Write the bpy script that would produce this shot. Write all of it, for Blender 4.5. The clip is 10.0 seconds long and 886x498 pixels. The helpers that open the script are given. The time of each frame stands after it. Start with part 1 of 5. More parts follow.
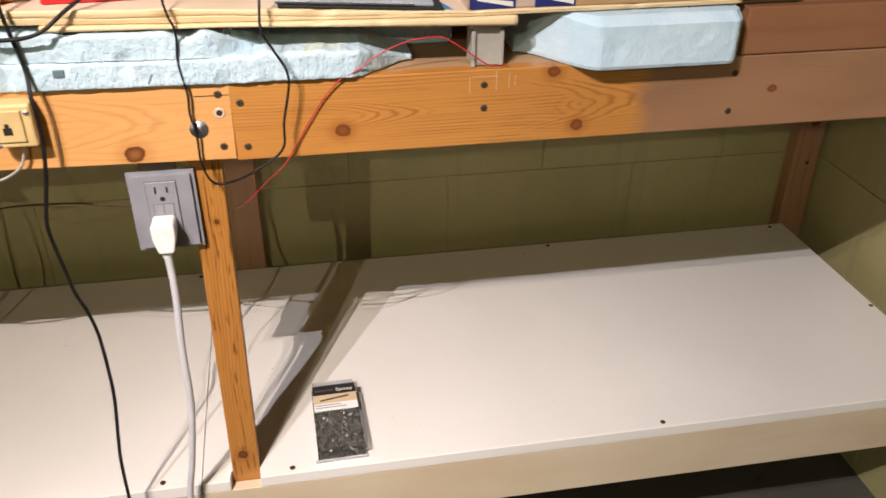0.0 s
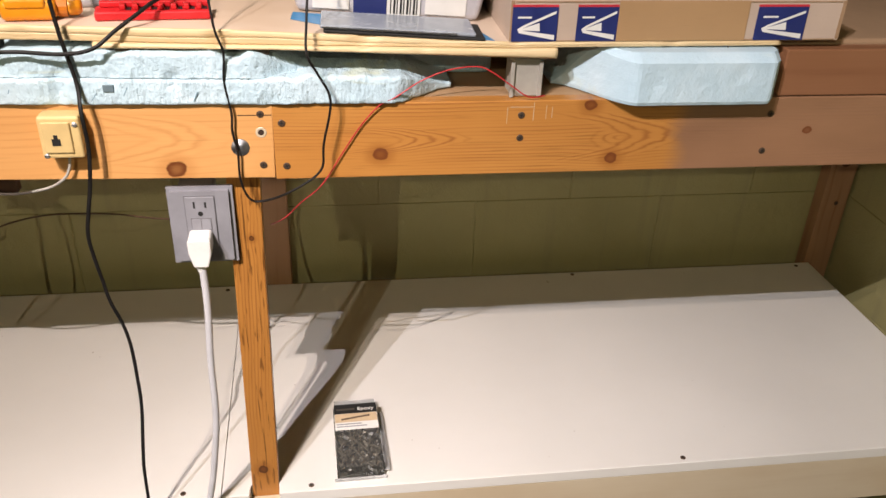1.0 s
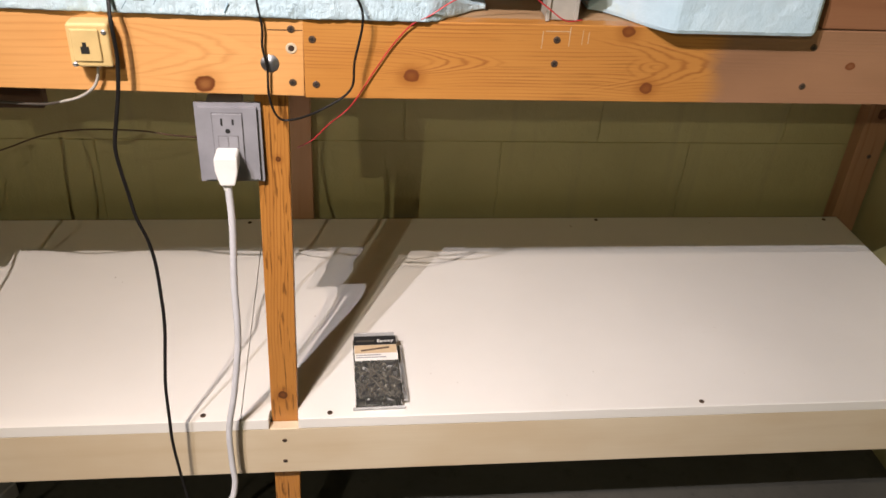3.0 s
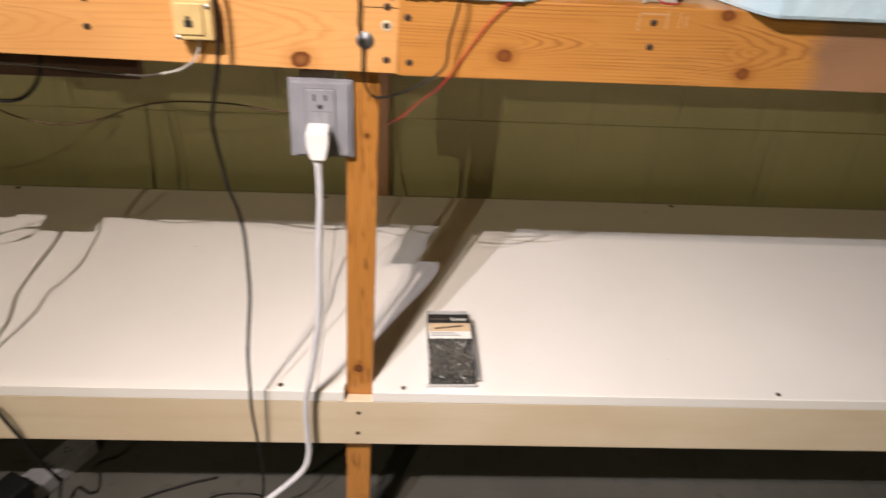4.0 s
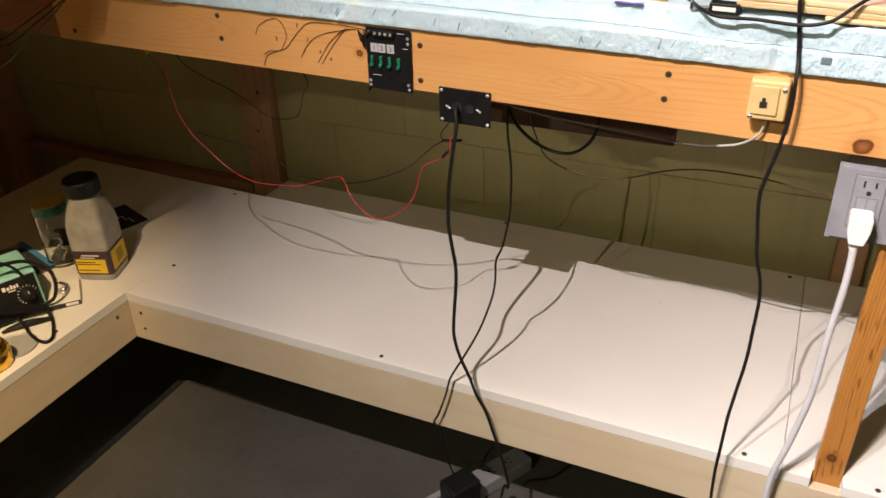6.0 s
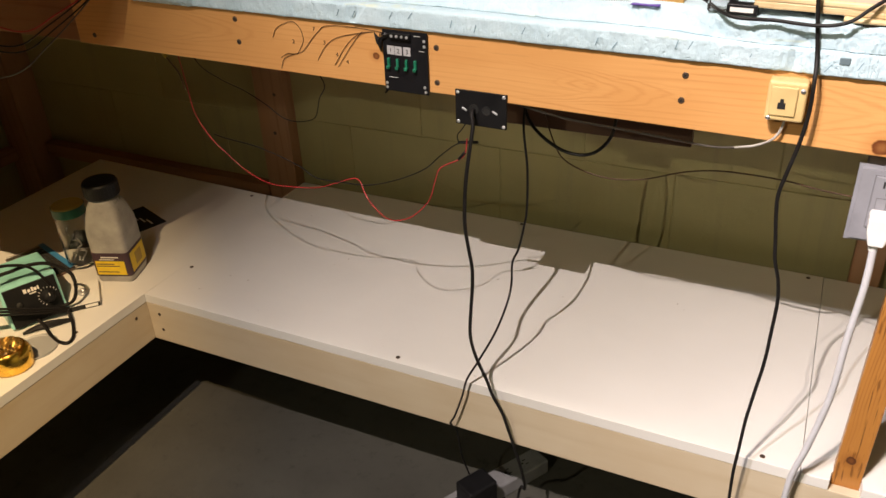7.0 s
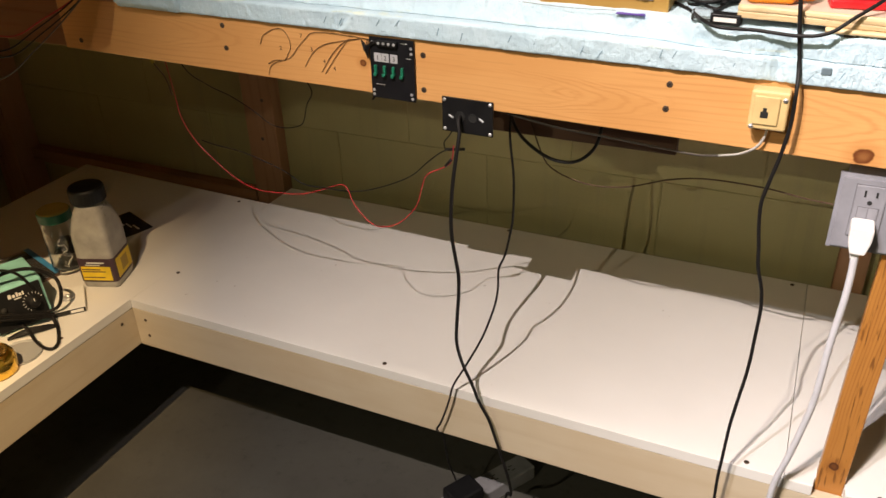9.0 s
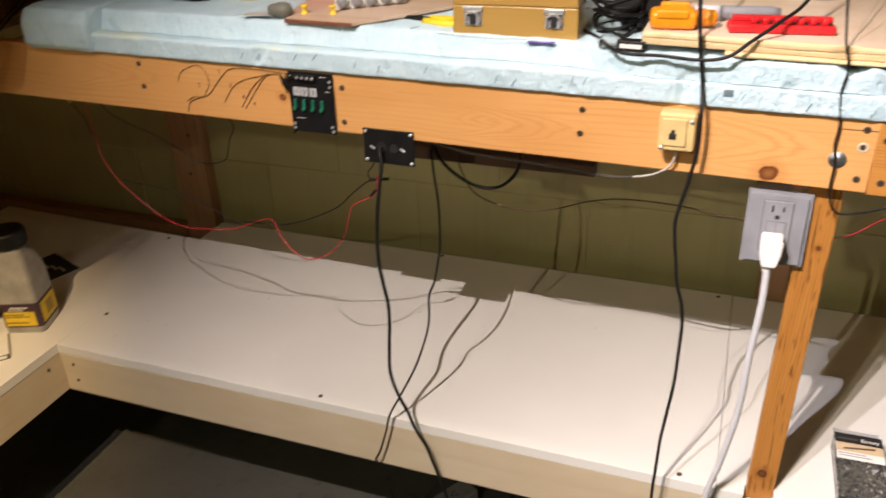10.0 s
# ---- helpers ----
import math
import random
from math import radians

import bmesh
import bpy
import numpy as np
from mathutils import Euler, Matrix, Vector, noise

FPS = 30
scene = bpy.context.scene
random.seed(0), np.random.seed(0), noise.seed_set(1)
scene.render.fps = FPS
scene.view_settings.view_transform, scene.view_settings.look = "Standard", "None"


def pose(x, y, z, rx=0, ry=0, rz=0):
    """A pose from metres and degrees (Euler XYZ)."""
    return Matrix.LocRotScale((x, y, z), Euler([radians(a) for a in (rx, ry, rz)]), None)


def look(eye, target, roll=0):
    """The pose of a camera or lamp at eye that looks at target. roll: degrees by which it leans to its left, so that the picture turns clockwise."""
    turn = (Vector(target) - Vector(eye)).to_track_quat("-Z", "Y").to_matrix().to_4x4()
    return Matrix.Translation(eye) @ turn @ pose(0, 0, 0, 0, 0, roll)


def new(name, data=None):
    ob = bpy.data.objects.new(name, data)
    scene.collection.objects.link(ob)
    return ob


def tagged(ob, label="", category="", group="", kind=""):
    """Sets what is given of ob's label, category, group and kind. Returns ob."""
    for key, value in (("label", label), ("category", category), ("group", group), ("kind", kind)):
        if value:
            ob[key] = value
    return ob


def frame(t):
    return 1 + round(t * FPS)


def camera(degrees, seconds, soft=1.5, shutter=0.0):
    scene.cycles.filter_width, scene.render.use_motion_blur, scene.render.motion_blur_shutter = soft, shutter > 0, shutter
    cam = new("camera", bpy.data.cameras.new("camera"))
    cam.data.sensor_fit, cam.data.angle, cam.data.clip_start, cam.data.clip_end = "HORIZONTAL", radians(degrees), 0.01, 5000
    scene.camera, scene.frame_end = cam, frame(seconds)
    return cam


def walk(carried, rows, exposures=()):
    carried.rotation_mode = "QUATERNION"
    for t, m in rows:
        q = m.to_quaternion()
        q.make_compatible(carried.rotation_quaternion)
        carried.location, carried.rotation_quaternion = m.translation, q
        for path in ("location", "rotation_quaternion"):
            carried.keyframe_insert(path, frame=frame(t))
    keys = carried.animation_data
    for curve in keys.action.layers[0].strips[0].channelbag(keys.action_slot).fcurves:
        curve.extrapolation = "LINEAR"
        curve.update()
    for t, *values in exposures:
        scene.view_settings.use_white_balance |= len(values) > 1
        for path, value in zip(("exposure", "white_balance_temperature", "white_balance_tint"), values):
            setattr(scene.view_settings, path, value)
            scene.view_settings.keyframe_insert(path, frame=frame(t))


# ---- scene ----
cam = camera(56.1, 10.0, 1.5, 0.6)
PATH = [
    (0, (0.131, -0.884, 1.293), (0.439, 0.797, 0.256), 0.5),
    (0.5, (0.117, -0.888, 1.298), (0.391, 0.811, 0.279), 1.1),
    (1, (0.115, -0.888, 1.302), (0.383, 0.827, 0.308), 2.3),
    (1.5, (0.114, -0.889, 1.289), (0.385, 0.819, 0.284), 3.0),
    (2, (0.113, -0.893, 1.276), (0.369, 0.797, 0.238), 3.4),
    (2.5, (0.11, -0.893, 1.267), (0.351, 0.78, 0.198), 3.5),
    (2.7, (0.107, -0.895, 1.267), (0.341, 0.775, 0.191), 3.6),
    (3.8, (0.081, -0.897, 1.254), (0.236, 0.755, 0.137), 3.8),
    (4, (0.067, -0.897, 1.265), (0.164, 0.751, 0.135), 3.4),
    (4.5, (0.005, -0.921, 1.272), (-0.157, 0.735, 0.163), 1.2),
    (5, (-0.066, -0.959, 1.285), (-0.553, 0.661, 0.217), -0.9),
    (5.5, (-0.103, -0.988, 1.301), (-0.78, 0.585, 0.268), -1.7),
    (5.7, (-0.109, -0.998, 1.305), (-0.824, 0.564, 0.282), -1.9),
    (6.8, (-0.114, -1.008, 1.305), (-0.891, 0.535, 0.298), -2.5),
    (7, (-0.113, -1.006, 1.308), (-0.895, 0.531, 0.296), -2.8),
    (7.5, (-0.12, -1.004, 1.307), (-0.909, 0.527, 0.291), -3.0),
    (8, (-0.118, -1.005, 1.309), (-0.908, 0.525, 0.292), -2.6),
    (8.5, (-0.113, -1.004, 1.308), (-0.891, 0.538, 0.299), -2.3),
    (9, (-0.109, -1.007, 1.311), (-0.869, 0.549, 0.309), -2.2),
    (9.5, (-0.099, -1.005, 1.312), (-0.829, 0.571, 0.32), -2.3),
    (10, (-0.084, -0.998, 1.32), (-0.731, 0.634, 0.362), -2.6),
]
walk(cam, [(t, look(eye, target, roll)) for t, eye, target, roll in PATH],
     exposures=[(0.0, -0.31), (2.5, -0.31), (4.5, -0.25), (5.5, -0.26), (7.0, -0.17), (10.0, -0.18)])

# ---- light ----
world = bpy.data.worlds.new("world")
scene.world = world
world.use_nodes = True
world.node_tree.nodes["Background"].inputs[0].default_value = (0.9, 0.85, 0.75, 1)
world.node_tree.nodes["Background"].inputs[1].default_value = 0.01


def flood(name, place, target, watts, cone, colour, fade=0.85):
    """A reflector bulb under the ceiling, brightest along its aim."""
    data = bpy.data.lights.new(name, "SPOT")
    data.energy, data.shadow_soft_size, data.color = watts, 0.004, colour
    data.spot_size, data.spot_blend = radians(cone), fade
    ob = new(name, data)
    ob.matrix_world = look(place, target)
    return ob


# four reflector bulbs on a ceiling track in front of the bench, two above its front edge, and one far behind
COOL, WARM, MIDDLE, AMBER = (1.0, 0.935, 0.99), (1.0, 0.82, 0.70), (1.0, 0.855, 0.79), (1.0, 0.88, 0.74)
flood("track_bulb", (-0.52, -1.27, 2.30), (-0.36, -0.03, 0.45), 250, 57, MIDDLE, 1.0)
flood("track_bulb", (-0.45, -1.23, 2.30), (0.60, -0.36, 0.20), 98, 70, WARM)
flood("track_bulb", (-0.71, -1.30, 2.30), (1.12, -0.66, 0.05), 268, 80, COOL, 0.9)
flood("track_bulb", (-0.66, -1.32, 2.30), (-1.70, -0.40, 0.36), 420, 36, (1.0, 0.69, 0.36), 1.0)
flood("bench_bulb", (-0.41, -0.09, 2.30), (-0.42, -0.10, 0.90), 16, 64, AMBER, 1.0)
flood("bench_bulb", (-0.07, -0.01, 2.30), (-0.25, -0.08, 0.90), 16, 64, AMBER, 1.0)
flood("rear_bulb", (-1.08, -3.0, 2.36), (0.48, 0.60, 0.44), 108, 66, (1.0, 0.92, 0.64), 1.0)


# ---- materials ----
class Nodes:
    """Short hand for building one node material."""

    def __init__(self, name):
        self.mat = bpy.data.materials.new(name)
        self.mat.use_nodes = True
        self.tree = self.mat.node_tree
        self.bsdf = self.tree.nodes["Principled BSDF"]

    def node(self, kind, **props):
        n = self.tree.nodes.new("ShaderNode" + kind)
        for key, value in props.items():
            if key == "operation":
                n.operation = value
            elif key == "blend_type":
                n.blend_type = value
            elif key == "data_type":
                n.data_type = value
            elif key == "interpolation_type":
                n.interpolation_type = value
        return n

    def link(self, a, b):
        self.tree.links.new(a, b)

    def put(self, socket, value):
        if isinstance(value, bpy.types.NodeSocket):
            self.link(value, socket)
        else:
            socket.default_value = value

    def coords(self, scale=(1, 1, 1), offset=(0, 0, 0), world=False):
        m = self.node("Mapping")
        if world:
            self.link(self.node("NewGeometry").outputs["Position"], m.inputs[0])
        else:
            self.link(self.node("TexCoord").outputs["Object"], m.inputs[0])
        m.inputs["Scale"].default_value = scale
        m.inputs["Location"].default_value = offset
        return m.outputs[0]

    def noise(self, vec, scale, detail=4, rough=0.55, distortion=0.0):
        n = self.node("TexNoise")
        self.link(vec, n.inputs["Vector"])
        n.inputs["Scale"].default_value, n.inputs["Detail"].default_value = scale, detail
        n.inputs["Roughness"].default_value, n.inputs["Distortion"].default_value = rough, distortion
        return n.outputs["Fac"]

    def math(self, op, a, b=0.0, c=0.0):
        n = self.node("Math", operation=op)
        self.put(n.inputs[0], a), self.put(n.inputs[1], b), self.put(n.inputs[2], c)
        return n.outputs[0]

    def ramp(self, fac, *stops):
        n = self.node("ValToRGB")
        self.link(fac, n.inputs[0])
        e = n.color_ramp.elements
        while len(e) < len(stops):
            e.new(0.5)
        for k, (pos, col) in enumerate(stops):
            e[k].position, e[k].color = pos, (*col, 1)
        return n.outputs[0]

    def mix(self, fac, a, b, blend="MIX"):
        n = self.node("Mix", data_type="RGBA", blend_type=blend)
        self.put(n.inputs[0], fac)
        for k, v in ((6, a), (7, b)):
            self.put(n.inputs[k], v if isinstance(v, bpy.types.NodeSocket) else (*v, 1))
        return n.outputs[2]

    def span(self, value, lo, hi, to_lo=0.0, to_hi=1.0):
        n = self.node("MapRange", interpolation_type="SMOOTHSTEP")
        self.put(n.inputs[0], value)
        for k, v in zip((1, 2, 3, 4), (lo, hi, to_lo, to_hi)):
            n.inputs[k].default_value = v
        return n.outputs[0]

    def bump(self, height, strength, distance):
        n = self.node("Bump")
        self.link(height, n.inputs["Height"])
        n.inputs["Strength"].default_value, n.inputs["Distance"].default_value = strength, distance
        self.link(n.outputs[0], self.bsdf.inputs["Normal"])

    def done(self, colour=None, rough=0.5, metal=0.0, **more):
        self.put(self.bsdf.inputs["Base Color"], colour if isinstance(colour, bpy.types.NodeSocket) else (*colour, 1))
        self.put(self.bsdf.inputs["Roughness"], rough)
        self.bsdf.inputs["Metallic"].default_value = metal
        for key, v in more.items():
            self.bsdf.inputs[key.replace("_", " ").title().replace("Ior", "IOR")].default_value = v
        return self.mat


def plain(name, colour, rough=0.5, metal=0.0, vary=0.12, scale=40.0, **more):
    """A paint, plastic or metal with a faint mottling and smudged gloss."""
    n = Nodes(name)
    f = n.noise(n.coords(), scale, 5)
    g = n.noise(n.coords(), scale * 7, 3)
    dark = tuple(c * (1 - vary) for c in colour)
    light = tuple(min(1.0, c * (1 + vary)) for c in colour)
    col = n.ramp(f, (0.3, dark), (0.7, light))
    n.bump(g, 0.08, 0.001)
    return n.done(col, n.span(f, 0.2, 0.8, max(0.02, rough - 0.08), min(1, rough + 0.1)), metal, **more)


def wood(name, pale, dark, knots=(), along="x", rings=260.0, contrast=1.0, rough=0.42, stain=None, knot_colour=(0.075, 0.022, 0.007), wander=0.012, flecks=0.0, figures=()):
    """Sawn softwood. Knots are (u, v, radius) in the board's own length and height; the rings bend round them.
    Figures are (u, v, length, height, lines, kind): an "eye" of closed rings, or "arches" whose tips point along u."""
    n = Nodes(name)
    sep = n.node("SeparateXYZ")
    n.link(n.node("TexCoord").outputs["Object"], sep.inputs[0])
    axes = {"x": (0, 2, 1), "y": (1, 2, 0), "z": (2, 0, 1), "f": (0, 1, 2)}[along]
    u, v, w = (sep.outputs[k] for k in axes)

    def stretched(su, sv):
        c = n.node("CombineXYZ")
        n.put(c.inputs[0], n.math("MULTIPLY", u, su))
        n.put(c.inputs[1], n.math("MULTIPLY", v, sv))
        n.put(c.inputs[2], n.math("MULTIPLY", w, sv))
        return c.outputs[0]

    flat = stretched(1.0, 2.0)
    sway = n.noise(flat, 3.0, 2, 0.4)
    level = n.math("ADD", n.math("ADD", v, n.math("MULTIPLY", w, 0.7)), n.math("MULTIPLY", sway, wander * 4))
    level = n.math("ADD", level, n.math("MULTIPLY", n.noise(stretched(2.5, 70.0), 1.0, 2), 0.0045))
    level = n.math("ADD", level, n.math("MULTIPLY", n.noise(stretched(3.5, 16.0), 1.0, 2), wander))
    heart, halo = None, None
    for ku, kv, r in knots:
        du, dv = n.math("SUBTRACT", u, ku), n.math("SUBTRACT", v, kv)
        wobble = n.math("MULTIPLY", n.math("SUBTRACT", n.noise(flat, 60.0, 2), 0.5), abs(r) * 0.6)
        side, tall = n.math("MULTIPLY", du, 0.36), n.math("MULTIPLY", du, 0.84)
        d = n.math("SQRT", n.math("ADD", n.math("MULTIPLY", side, side), n.math("MULTIPLY", dv, dv)))
        e = n.math("SQRT", n.math("ADD", n.math("MULTIPLY", tall, tall), n.math("MULTIPLY", dv, dv)))
        e = n.math("ADD", e, wobble)
        swirl = n.span(d, abs(r) * 0.4, abs(r) * 3.2, 1.0, 0.0)
        level = n.math("ADD", level, n.math("MULTIPLY", swirl, abs(r) * (1.5 if r < 0 else 0.55)))
        if r < 0:
            continue
        core = n.math("MULTIPLY", n.span(e, r * 0.70, r * 0.92, 1.0, 0.0), n.span(e, r * 0.15, r * 0.75, 0.72, 1.0))
        heart = core if heart is None else n.math("MAXIMUM", heart, core)
        ring = n.span(e, r * 0.8, r * 2.2, 0.45, 0.0)
        halo = ring if halo is None else n.math("MAXIMUM", halo, ring)
    wave = n.math("ADD", n.math("MULTIPLY", n.math("SINE", n.math("MULTIPLY", level, rings)), 0.5), 0.5)
    late = n.math("POWER", wave, 5.0)
    broad = n.math("ADD", n.math("MULTIPLY", n.math("SINE", n.math("MULTIPLY", level, rings * 0.23)), 0.5), 0.5)
    strength = n.span(n.noise(stretched(3.2, 30.0), 1.0, 3), 0.36, 0.66, 0.08, 1.0)
    stripe = n.math("MULTIPLY", n.math("ADD", n.math("MULTIPLY", late, 0.85), n.math("MULTIPLY", broad, 0.15)), strength)
    for fu, fv, fa, fb, lines, kind in figures:
        du = n.math("DIVIDE", n.math("SUBTRACT", u, fu), fa)
        dv = n.math("DIVIDE", n.math("SUBTRACT", v, fv), fb)
        bow = n.math("MULTIPLY", dv, dv)
        q = n.math("SQRT", n.math("ADD", n.math("MULTIPLY", du, du), bow)) if kind == "eye" else n.math("ADD", du, bow)
        q = n.math("ADD", q, n.math("MULTIPLY", n.math("SUBTRACT", n.noise(stretched(12.0, 55.0), 1.0, 3), 0.5), 0.62))
        arc = n.math("POWER", n.math("ADD", n.math("MULTIPLY", n.math("SINE", n.math("MULTIPLY", q, lines * 6.283)), 0.5), 0.5), 3.0)
        if kind == "eye":
            mask = n.span(q, 0.30, 1.1, 1.0, 0.0)
        else:
            mask = n.math("MULTIPLY", n.span(q, -1.15, -0.7, 0.0, 1.0), n.span(q, -0.05, 0.12, 1.0, 0.0))
            mask = n.math("MULTIPLY", mask, n.span(n.math("ABSOLUTE", dv), 0.75, 1.15, 1.0, 0.0))
        stripe = n.math("ADD", n.math("MULTIPLY", stripe, n.math("SUBTRACT", 1.0, mask)), n.math("MULTIPLY", n.math("MULTIPLY", arc, mask), 0.85))
    fibre = n.noise(stretched(9.0, 420.0), 1.0, 3, 0.6)
    tone = n.math("ADD", n.math("MULTIPLY", stripe, 0.62 * contrast), n.math("MULTIPLY", fibre, 0.42))
    col = n.ramp(tone, (0.12, pale), (0.5, tuple(0.62 * a + 0.38 * b for a, b in zip(pale, dark))), (0.95, dark))
    blotch = n.noise(flat, 4.5, 3)
    col = n.mix(n.span(blotch, 0.38, 0.66, 0.0, 0.5), col, tuple(c * k for c, k in zip(pale, (0.84, 0.76, 0.66))), "MIX")
    if flecks:
        f = n.noise(stretched(9.0, 300.0), 1.0, 3, 0.55)
        col = n.mix(n.span(f, 0.60, 0.70, 0.0, flecks), col, tuple(c * 0.35 for c in dark))
        if flecks > 0.5:
            g = n.noise(stretched(22.0, 170.0), 1.0, 2, 0.5)
            col = n.mix(n.span(g, 0.60, 0.68, 0.0, 0.7), col, tuple(c * 0.5 for c in dark))
    if halo is not None:
        col = n.mix(halo, col, dark)
    if stain:
        edge, colour = stain
        far = n.math("ADD", u, n.math("MULTIPLY", n.noise(flat, 9.0, 3), 0.05))
        cloud = n.ramp(n.noise(stretched(5.0, 14.0), 1.0, 4), (0.3, tuple(c * 0.86 for c in colour)), (0.7, tuple(c * 1.12 for c in colour)))
        col = n.mix(n.span(far, edge, edge + 0.035, 0.0, 0.94), col, cloud)
    if heart is not None:
        col = n.mix(heart, col, knot_colour)
    n.bump(tone, 0.22, 0.0010)
    return n.done(col, n.span(tone, 0.2, 0.9, rough - 0.07, rough + 0.12))


def melamine():
    n = Nodes("white_melamine")
    w = n.coords(world=True)
    big, small = n.noise(w, 3.0, 4), n.noise(w, 160.0, 3)
    scuff = n.noise(n.coords((3, 40, 1), world=True), 4.0, 5, 0.7)
    col = n.ramp(big, (0.3, (0.675, 0.658, 0.625)), (0.7, (0.735, 0.718, 0.685)))
    col = n.mix(n.span(scuff, 0.64, 0.74, 0.0, 0.10), col, (0.45, 0.40, 0.34))
    speck = n.noise(w, 75.0, 2, 0.4)
    col = n.mix(n.span(speck, 0.775, 0.80, 0.0, 0.5), col, (0.30, 0.25, 0.20))
    n.bump(small, 0.05, 0.0005)
    return n.done(col, n.span(scuff, 0.3, 0.7, 0.36, 0.5))


def block_paint():
    n = Nodes("olive_painted_block")
    w = n.coords(world=True)
    pores, lumps, cloud = n.noise(w, 240.0, 4, 0.7), n.noise(w, 45.0, 4), n.noise(w, 4.0, 5)
    info = n.node("ObjectInfo")
    col = n.ramp(cloud, (0.3, (0.275, 0.243, 0.104)), (0.7, (0.34, 0.302, 0.133)))
    col = n.mix(n.math("MULTIPLY", info.outputs["Random"], 0.22), col, (0.39, 0.355, 0.18))
    drip = n.noise(n.coords((30, 30, 1.5), world=True), 1.0, 4)
    col = n.mix(n.span(drip, 0.54, 0.74, 0.0, 0.5), col, (0.25, 0.225, 0.115))
    n.bump(n.math("ADD", n.math("MULTIPLY", pores, 0.6), lumps), 0.55, 0.003)
    return n.done(col, 0.62)


def concrete():
    n = Nodes("grey_concrete_floor")
    w = n.coords(world=True)
    cloud, grit, spot = n.noise(w, 2.2, 6, 0.6), n.noise(w, 300.0, 3), n.noise(w, 28.0, 5, 0.7)
    col = n.ramp(cloud, (0.3, (0.050, 0.048, 0.042)), (0.7, (0.088, 0.085, 0.072)))
    col = n.mix(n.span(spot, 0.56, 0.70, 0.0, 0.5), col, (0.032, 0.030, 0.027))
    n.bump(grit, 0.3, 0.001)
    return n.done(col, n.span(spot, 0.3, 0.8, 0.5, 0.72))


def foam_blue(name="carved_blue_foam", yellowing=0.55, pits=1.2):
    n = Nodes(name)
    w = n.coords(world=True)
    cloud, cells, gouge = n.noise(w, 16.0, 5, 0.65), n.noise(w, 380.0, 4, 0.75), n.noise(w, 80.0, 4, 0.65)
    knife = n.noise(n.coords((150, 60, 28), world=True), 1.0, 3, 0.6)
    yellow = n.noise(n.coords((5, 13, 13), world=True), 2.2, 4)
    col = n.ramp(cloud, (0.25, (0.425, 0.58, 0.675)), (0.5, (0.495, 0.65, 0.74)), (0.78, (0.585, 0.72, 0.80)))
    col = n.mix(n.span(yellow, 0.64, 0.78, 0.0, yellowing), col, (0.60, 0.64, 0.50))
    sep = n.node("SeparateXYZ")
    n.link(n.node("NewGeometry").outputs["Position"], sep.inputs[0])
    glue = n.math("ABSOLUTE", n.math("ADD", n.math("SUBTRACT", sep.outputs[2], 1.0112), n.math("MULTIPLY", sep.outputs[0], 0.0146)))
    smear = n.noise(n.coords((9, 9, 60), world=True), 1.0, 4, 0.6)
    col = n.mix(n.math("MULTIPLY", n.span(glue, 0.0015, 0.0075, 1.0, 0.0), n.span(smear, 0.55, 0.66, 0.0, yellowing if yellowing > 0.5 else 0.0)), col, (0.66, 0.68, 0.44))
    col = n.mix(n.span(cells, 0.68, 0.80, 0.0, 0.2), col, (0.30, 0.42, 0.52))
    rise = n.math("ADD", n.math("MULTIPLY", cells, 0.30 * pits), n.math("ADD", gouge, n.math("MULTIPLY", knife, 0.8 * pits)))
    pit = n.noise(w, 170.0, 3, 0.7)
    # pits get a darker tint besides the bump, shade painted into the hollows
    col = n.mix(n.span(pit, 0.60, 0.74, 0.0, 0.10 * pits), col, (0.33, 0.47, 0.58))
    rise = n.math("SUBTRACT", rise, n.math("MULTIPLY", n.span(pit, 0.56, 0.76, 0.0, 1.0), 0.28 * pits))
    n.bump(rise, 0.34 + 0.26 * pits, 0.0045)
    return n.done(col, 0.8)


def clear(name, tint, rough=0.04, ior=1.45):
    """Clear glass or plastic."""
    n = Nodes(name)
    f = n.noise(n.coords(), 60.0, 4)
    return n.done(n.ramp(f, (0.3, tuple(c * 0.96 for c in tint)), (0.7, tint)), n.span(f, 0.3, 0.8, rough, rough + 0.08), 0.0, transmission_weight=1.0, ior=ior)


def thin_plastic(name, tint, gloss=0.06, haze=0.05):
    """A thin clear film or shell: see-through, a little milky, with a sheen that grows at a slant."""
    n = Nodes(name)
    out = n.tree.nodes["Material Output"]
    film, sheen, mix = n.node("BsdfTransparent"), n.node("BsdfGlossy"), n.node("MixShader")
    milk, blend_ = n.node("BsdfDiffuse"), n.node("MixShader")
    milk.inputs[0].default_value = (0.75, 0.76, 0.76, 1)
    film.inputs[0].default_value = (*tint, 1)
    blend_.inputs[0].default_value = haze
    n.link(film.outputs[0], blend_.inputs[1]), n.link(milk.outputs[0], blend_.inputs[2])
    sheen.inputs["Roughness"].default_value = gloss
    fres = n.node("Fresnel")
    fres.inputs["IOR"].default_value = 1.45
    n.link(fres.outputs[0], mix.inputs[0])
    n.link(blend_.outputs[0], mix.inputs[1]), n.link(sheen.outputs[0], mix.inputs[2])
    n.link(mix.outputs[0], out.inputs[0])
    return n.mat


def corrugated(name, colour):
    n = Nodes(name)
    w = n.coords()
    a, b = n.noise(n.coords((1, 1, 8)), 60.0, 4), n.noise(w, 9.0, 4)
    col = n.ramp(b, (0.3, tuple(c * 0.86 for c in colour)), (0.7, colour))
    col = n.mix(n.span(a, 0.55, 0.75, 0.0, 0.25), col, tuple(c * 0.7 for c in colour))
    n.bump(a, 0.15, 0.001)
    return n.done(col, 0.8)


